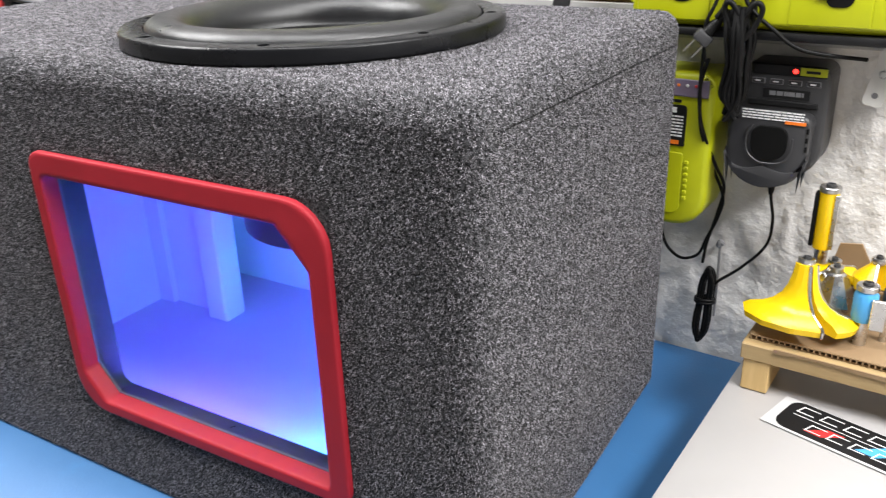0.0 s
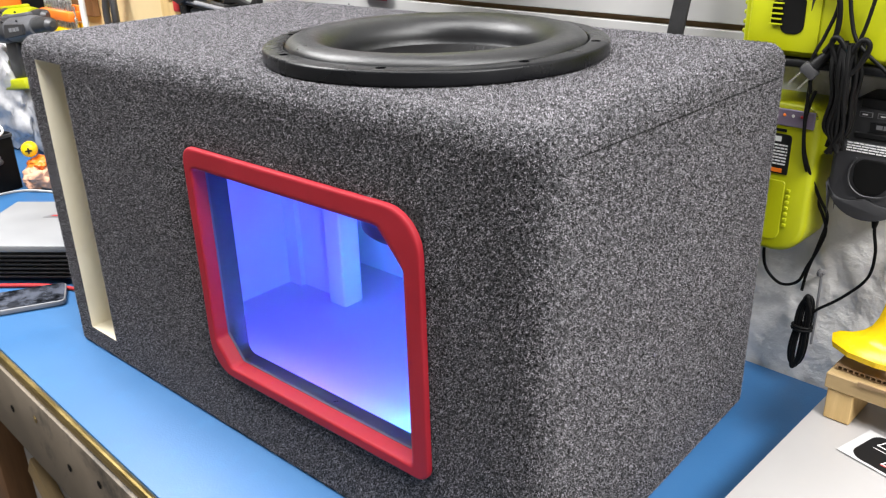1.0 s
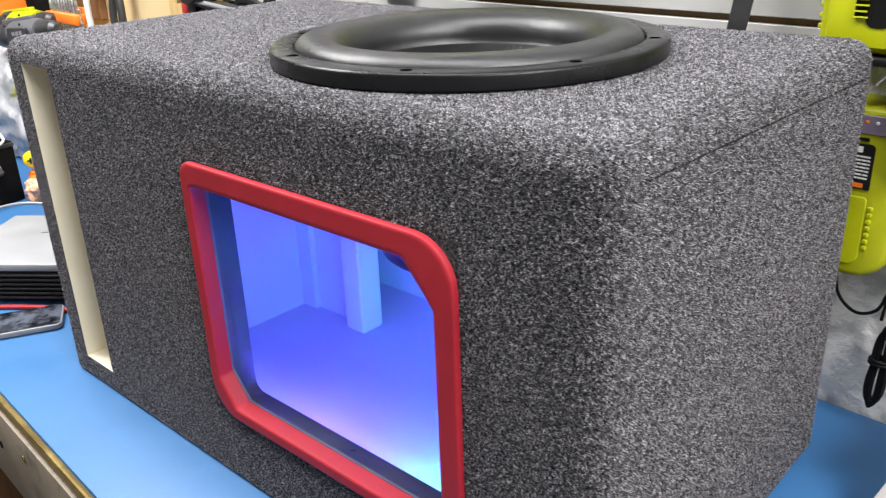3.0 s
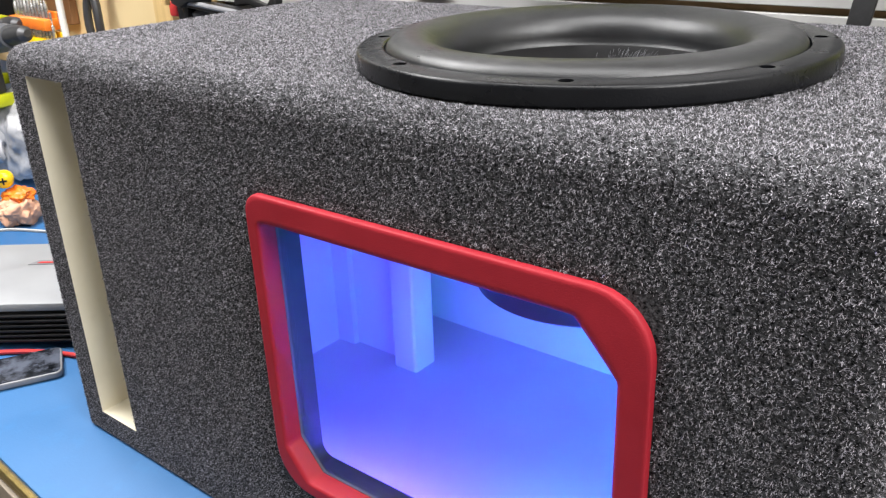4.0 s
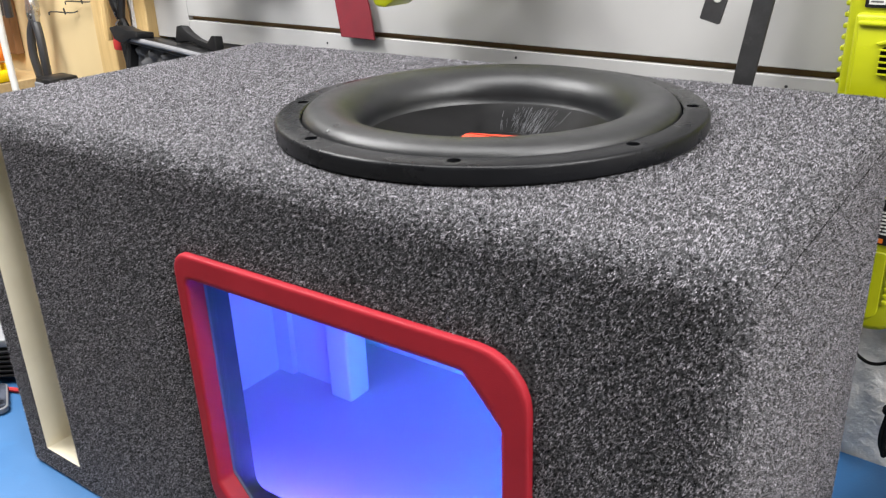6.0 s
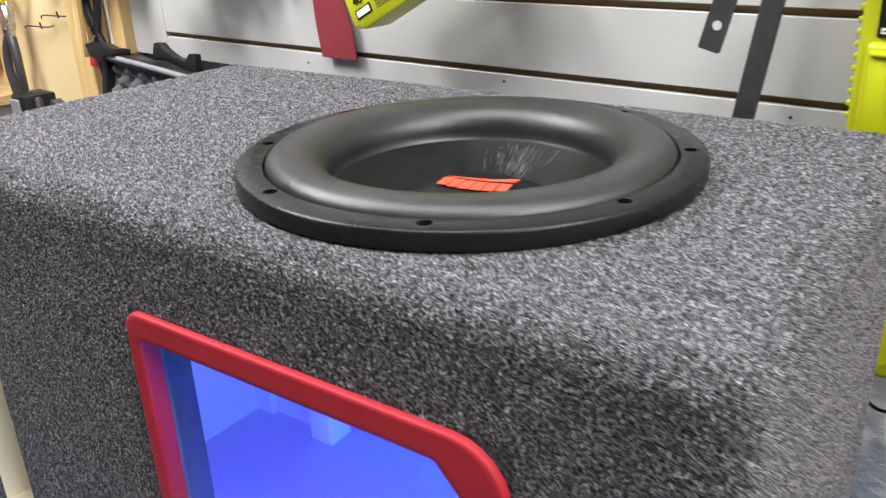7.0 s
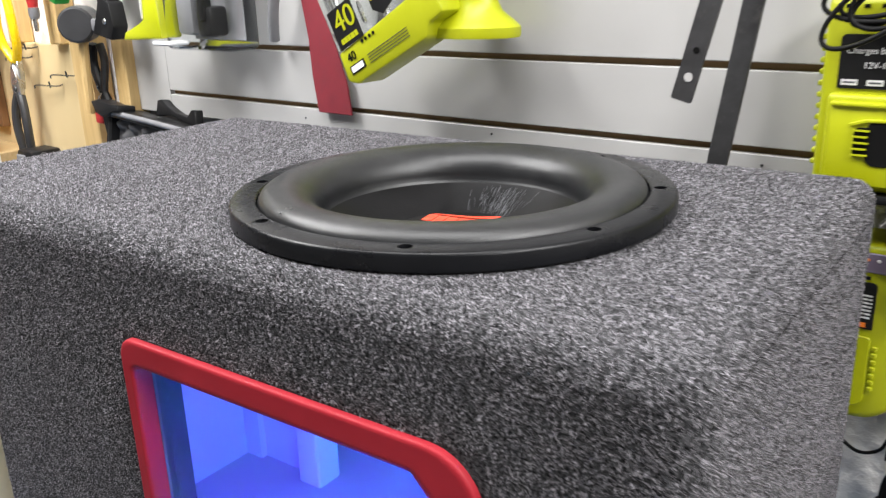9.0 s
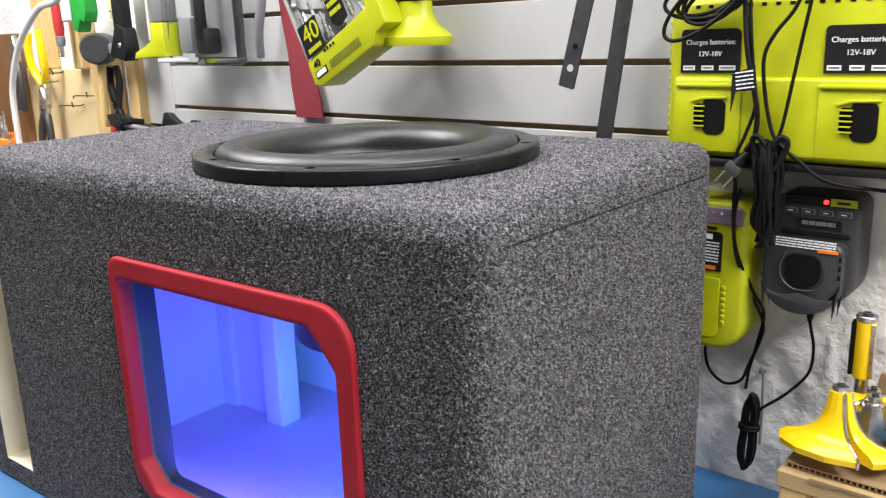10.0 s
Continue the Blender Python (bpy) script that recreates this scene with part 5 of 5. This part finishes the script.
black_box = thing("black_equipment_box", "matt black equipment box with a metal handle on the bench", "equipment box", pose(-1.371, 0.249, 0.9005, 0, 0, -80.8))
part("case_body", bx(0.0, 0.30, -0.22, 0.0, 0, 0.122, 0.004, 2), "dark", black_box)
part("top_plate", bx(0.03, 0.29, -0.20, -0.012, 0.1222, 0.152, 0.003, 2), "black", black_box)
part("seam_strip", bx(0.0, 0.30, -0.002, 0.003, 0.112, 0.119, 0.001, 1), "iron", black_box)
part("handle", tube([(0.045, 0.0, 0.072), (0.05, 0.022, 0.070), (0.12, 0.024, 0.066), (0.19, 0.022, 0.062), (0.195, 0.0, 0.061)], 0.0042, 8, 4), "iron", black_box)
part("handle_bracket", bx(0.036, 0.056, -0.001, 0.006, 0.064, 0.080, 0.002, 1), "steel", black_box)
part("socket_plate", bx(0.10, 0.15, -0.0118, -0.010, 0.128, 0.144, 0.001, 1), "tag", black_box)
part("lead", tube([(0.09, -0.05, 0.152), (0.07, -0.04, 0.172), (0.035, -0.02, 0.160), (0.02, 0.006, 0.130), (0.05, 0.012, 0.118)], 0.0026, 8, 5), "hose", black_box)
part("lead", tube([(0.13, -0.06, 0.152), (0.10, -0.05, 0.178), (0.06, -0.05, 0.172), (0.03, -0.03, 0.150)], 0.0022, 8, 5), "orange", black_box)


def crumpled(name, label, centre, size, material, seed, flat=1.0):
    """A crushed bag or rag: a ball pulled into folds."""
    bm = bmesh.new()
    bmesh.ops.create_icosphere(bm, subdivisions=5, radius=1)
    off = Vector((seed * 3.1, seed * 1.7, seed))
    for v in bm.verts:
        d = v.co.normalized()
        k = 1 + 0.28 * noise.noise(d * 2.2 + off) + 0.16 * abs(noise.noise(d * 4.5 + off)) + 0.035 * noise.noise(d * 11 + off)
        v.co = Vector((d.x * size[0], d.y * size[1], max(d.z, -0.75) * size[2])) * k
    return solo(name, bm, material, label, "bag" if material == "film" else "rag", at(*centre), "bags and rags" if material == "film" else "", angle=50)


crumpled("plastic_bag", "crumpled clear plastic bag hanging by the drills", (-1.80, -0.21, 1.02), (0.25, 0.07, 0.145), "film", 1)
crumpled("plastic_bag", "crumpled clear plastic bag behind the black box", (-1.56, -0.17, 0.995), (0.11, 0.06, 0.10), "film", 4)
crumpled("blue_rag", "dark blue rag behind the plastic bag", (-1.50, -0.12, 1.0), (0.05, 0.04, 0.035), "skyblue", 6)
crumpled("peach_rag", "peach and orange rag lying on the bench", (-1.317, -0.311, 0.925), (0.036, 0.034, 0.030), "peach", 8)
crumpled("orange_rag", "orange rag lying on the peach one", (-1.319, -0.303, 0.952), (0.030, 0.026, 0.014), "orange", 9)
knob = thing("yellow_screwdriver", "yellow screwdriver end with a black cross on the rags", "screwdriver", at(-1.326, -0.319, 0.984, 0, 0, 62) @ Matrix.Scale(0.52, 4))
part("cap", moved(lathe([(0, -0.04), (0.022, -0.04), (0.030, -0.02), (0.032, 0.0), (0.028, 0.014), (0.018, 0.022), (0, 0.024)], 24), pose(0, 0, 0, 90, 0, 0)), "yellow", knob)
part("cross", join(bx(-0.012, 0.012, -0.0262, -0.0232, -0.003, 0.003), bx(-0.003, 0.003, -0.0264, -0.0230, -0.012, 0.012)), "black", knob)
bin_ = thing("orange_bin", "orange plastic bin on the far end of the shelf", "bin", at(-2.10, -0.19, 1.1665))
part("tub", join(bx(0, 0.26, 0, 0.012, 0.0, 0.16, 0.003, 1), bx(0, 0.26, 0.15, 0.162, 0.0, 0.16, 0.003, 1), bx(0, 0.012, 0.0125, 0.1495, 0.0, 0.16, 0.003, 1), bx(0.248, 0.26, 0.0125, 0.1495, 0.0, 0.16, 0.003, 1), bx(0.0125, 0.2475, 0.0125, 0.1495, 0.0, 0.01)), "orange", bin_)
jar = thing("tan_pot", "tan pot with a dark band at the end of the shelf", "pot", at(-1.79, -0.06, 1.1665))
part("pot_wall", lathe([(0, 0), (0.04, 0), (0.046, 0.01), (0.05, 0.12), (0.047, 0.13), (0.043, 0.12), (0.04, 0.012), (0, 0.012)], 28), "card", jar)
part("band", lathe([(0.0482, 0.045), (0.0495, 0.046), (0.0508, 0.085), (0.0495, 0.086)], 28), "dark", jar)


# ---- router bits on their cardboard and wood stand ----
stand = thing("bit_stand", "wooden stand with a cardboard top holding router bits", "stand", pose(0.236, 0.336, 0.9637, 0, 0, -3.94))
part("foot_block", bx(0.003, 0.028, 0.002, 0.055, 0.0, 0.0335, 0.001, 1), "pine", stand, "pine foot block")
part("foot_block", bx(0.20, 0.225, 0.002, 0.055, 0.0, 0.0335, 0.001, 1), "pine", stand, "pine foot block")
part("plank", bx(0.0, 0.235, 0.0, 0.11, 0.0337, 0.0505, 0.001, 1), "pine_x", stand, "pine plank")
part("cardboard", join(bx(0.004, 0.235, 0.012, 0.112, 0.0507, 0.0520), bx(0.004, 0.235, 0.010, 0.112, 0.0555, 0.0568)), "card", stand, "corrugated cardboard sheet")
for k in range(44):
    part("flute", bx(0.005 + 0.0052 * k, 0.0064 + 0.0052 * k, 0.010, 0.112, 0.0520, 0.0555), "card", stand)
part("torn_flap", prism([(0.03, 0.048), (0.06, 0.0505), (0.11, 0.049), (0.16, 0.046), (0.19, 0.0495), (0.19, 0.0525), (0.03, 0.0525)], -0.002, -0.0005), "card", stand)
part("back_riser", bx(0.07, 0.235, 0.085, 0.125, 0.0570, 0.094, 0.002, 1), "pine_x", stand)
part("upper_card", join(bx(0.05, 0.235, 0.075, 0.13, 0.0942, 0.0975), prism([(0.05, 0.0976), (0.09, 0.0976), (0.075, 0.125), (0.055, 0.122)], 0.118, 0.121)), "card", stand)


def bearing(z0, r, parent):
    """A guide bearing with its screw on top of a bit."""
    b = part("bearing", lathe([(0, z0), (r, z0), (r * 1.05, z0 + 0.0006), (r * 1.05, z0 + 0.0048), (r, z0 + 0.0054), (r * 0.6, z0 + 0.0054), (r * 0.55, z0 + 0.0044), (0, z0 + 0.0044)], 22), "steel", parent, "steel guide bearing")
    part("screw", lathe([(0, z0 + 0.0045), (r * 0.48, z0 + 0.0045), (r * 0.48, z0 + 0.0078), (r * 0.25, z0 + 0.0080), (r * 0.22, z0 + 0.0062), (0, z0 + 0.0062)], 12), "iron", b)


def wing_bit(label, m, profile, sectors, shank, top, r_bearing, seg=10):
    """A winged router bit: enamelled wings turned from a profile, carbide edges, shank and bearing."""
    b = thing("router_bit", label, "router bit", m, "router bits")
    for a0, a1 in sectors:
        part("wing", lathe([(0.0, profile[0][1])] + profile + [(0.0, profile[-1][1])], seg, a0, a1), "yellow", b, "yellow enamelled wing", angle=30)
        a = radians(a1)
        pts = [(r * 1.015 * math.cos(a), r * 1.015 * math.sin(a), z) for r, z in profile]
        part("cutter", tube(pts, 0.0016, 6, 2), "steel", b, "bright carbide edge")
    part("shank", lathe([(0, -0.03 + shank), (0.0055, -0.03 + shank), (0.0062, -0.028 + shank), (0.0062, profile[0][1]), (0, profile[0][1])], 16), "steel", b)
    bearing(top, r_bearing, b)
    return b


big_profile = [(0.051, 0.013), (0.0525, 0.019), (0.046, 0.0235), (0.034, 0.0268), (0.025, 0.0320), (0.018, 0.0395), (0.0137, 0.049), (0.0110, 0.061), (0.0095, 0.072)]
wing_bit("large yellow winged router bit with a bearing", pose(0.2795, 0.366, 1.0215, 0, 0, 0) @ Matrix.Diagonal((1, 0.62, 1, 1)), big_profile, ((174, 298), (-46, 4)), 0.030, 0.0722, 0.0072, 4)
wing_bit("small flat yellow router bit behind the large one", pose(0.299, 0.418, 1.0625, 0, 0, 0), [(0.022, 0.0), (0.024, 0.004), (0.022, 0.008), (0.010, 0.010), (0.006, 0.013)], ((160, 240), (-30, 40)), 0.03, 0.0132, 0.0062)
wing_bit("yellow router bit with a bearing on the stand", pose(0.337, 0.408, 1.0625, 0, 0, 40), [(0.018, 0.0), (0.020, 0.012), (0.015, 0.017), (0.008, 0.024), (0.006, 0.026)], ((130, 230), (-50, 50)), 0.03, 0.0262, 0.0062)

tall = thing("router_bit", "tall yellow router bit with a bearing on top", "router bit", pose(0.2835, 0.440, 1.0625), "router bits")
part("cutter_body", join(lathe([(0, 0.020), (0.0088, 0.020), (0.0092, 0.022), (0.0092, 0.079), (0, 0.079)], 20)), "yellow", tall, "yellow enamelled body")
part("flute", bx(-0.0125, -0.0085, -0.0065, 0.004, 0.022, 0.078, 0.001, 1), "dark", tall)
part("cutter", bx(0.0060, 0.0100, -0.0085, -0.0066, 0.022, 0.078, 0.0004, 1), "steel", tall, "bright carbide edge")
part("shank", lathe([(0, -0.004), (0.0062, -0.004), (0.0062, 0.0198), (0, 0.0198)], 14), "steel", tall)
bearing(0.0792, 0.0096, tall)

cone_bit = thing("router_bit", "grey steel cone-shaped router bit on the stand", "router bit", pose(0.303, 0.402, 1.0215), "router bits")
part("cutter_body", lathe([(0, 0.020), (0.022, 0.020), (0.023, 0.024), (0.010, 0.052), (0.006, 0.054), (0, 0.054)], 8), "steel", cone_bit, angle=20)
part("shank", lathe([(0, -0.001), (0.0062, -0.001), (0.0062, 0.0198), (0, 0.0198)], 14), "steel", cone_bit)
bearing(0.0542, 0.0062, cone_bit)

blue_bit = thing("router_bit", "blue router bit with carbide cutters and a bearing", "router bit", pose(0.333, 0.372, 1.0215), "router bits")
part("cutter_body", lathe([(0, 0.024), (0.0095, 0.024), (0.0105, 0.027), (0.0105, 0.050), (0.008, 0.054), (0, 0.054)], 20), "skyblue", blue_bit, "blue enamelled body")
part("cutter", bx(0.006, 0.019, -0.012, -0.008, 0.020, 0.050, 0.0006, 1), "steel", blue_bit, "bright carbide edge")
part("shank", lathe([(0, -0.001), (0.0062, -0.001), (0.0062, 0.0238), (0, 0.0238)], 14), "steel", blue_bit)
bearing(0.0542, 0.0092, blue_bit)
shaft = thing("router_bit", "slim bright steel router bit on the stand", "router bit", pose(0.352, 0.386, 1.0215), "router bits")
part("shank", lathe([(0, -0.001), (0.0032, -0.001), (0.0032, 0.085), (0.0026, 0.088), (0, 0.088)], 12), "steel", shaft)
part("collar", lathe([(0, 0.040), (0.006, 0.040), (0.0065, 0.043), (0.0065, 0.050), (0.006, 0.052), (0, 0.052)], 14), "iron", shaft)

# ---- printed sticker on the white worktop ----
sticker = thing("sticker", "white sticker with a black rounded badge on the worktop", "sticker", pose(0.2675, 0.2905, 0.9642, 0, 0, -17))
part("sheet", bx(0.0, 0.163, 0.0, 0.0530, 0.0, 0.0004), "paper", sticker, "white paper sheet")
badge = part("badge", prism(rounded(0.009, 0.160, 0.003, 0.0515, (0.013, 0.013, 0.011, 0.011), 6), -0.0009, -0.0005), "black", sticker, "black printed badge", m=pose(0, 0, 0, -90, 0, 0))


def stroke_block(x, y, w, h):
    """One plain slanted mark of three thin strokes, lying flat."""
    t, k = 0.0011, 0.25 * h
    rows = [bx(x + k * f, x + w + k * f, y + h * f - t / 2, y + h * f + t / 2, 0.0010, 0.0012) for f in (0.08, 0.92)]
    side = bmesh.new()
    a = [side.verts.new(v) for v in ((x, y, 0.0011), (x + 0.0013, y, 0.0011), (x + k + 0.0013, y + h, 0.0011), (x + k, y + h, 0.0011))]
    side.faces.new(a)
    return join(*rows, side)


for k in range(6):
    part("print_mark", stroke_block(0.018 + 0.0215 * k, 0.0340, 0.0160, 0.0120), "tag", sticker)
part("print_line", bx(0.018, 0.150, 0.0285, 0.0292, 0.0010, 0.0012), "tag", sticker)
for k in range(5):
    part("print_mark", stroke_block(0.036 + 0.0195 * k, 0.0110, 0.0145, 0.0120), "tag", sticker)
part("red_flash", prism([(0.036, 0.010), (0.052, 0.010), (0.068, 0.025), (0.052, 0.025)], -0.00105, -0.00095), "crimson", sticker, m=pose(0, 0, 0, -90, 0, 0))
part("blue_flash", prism([(0.080, 0.014), (0.098, 0.014), (0.120, 0.040), (0.104, 0.040)], -0.00105, -0.00095), "skyblue", sticker, m=pose(0, 0, 0, -90, 0, 0))
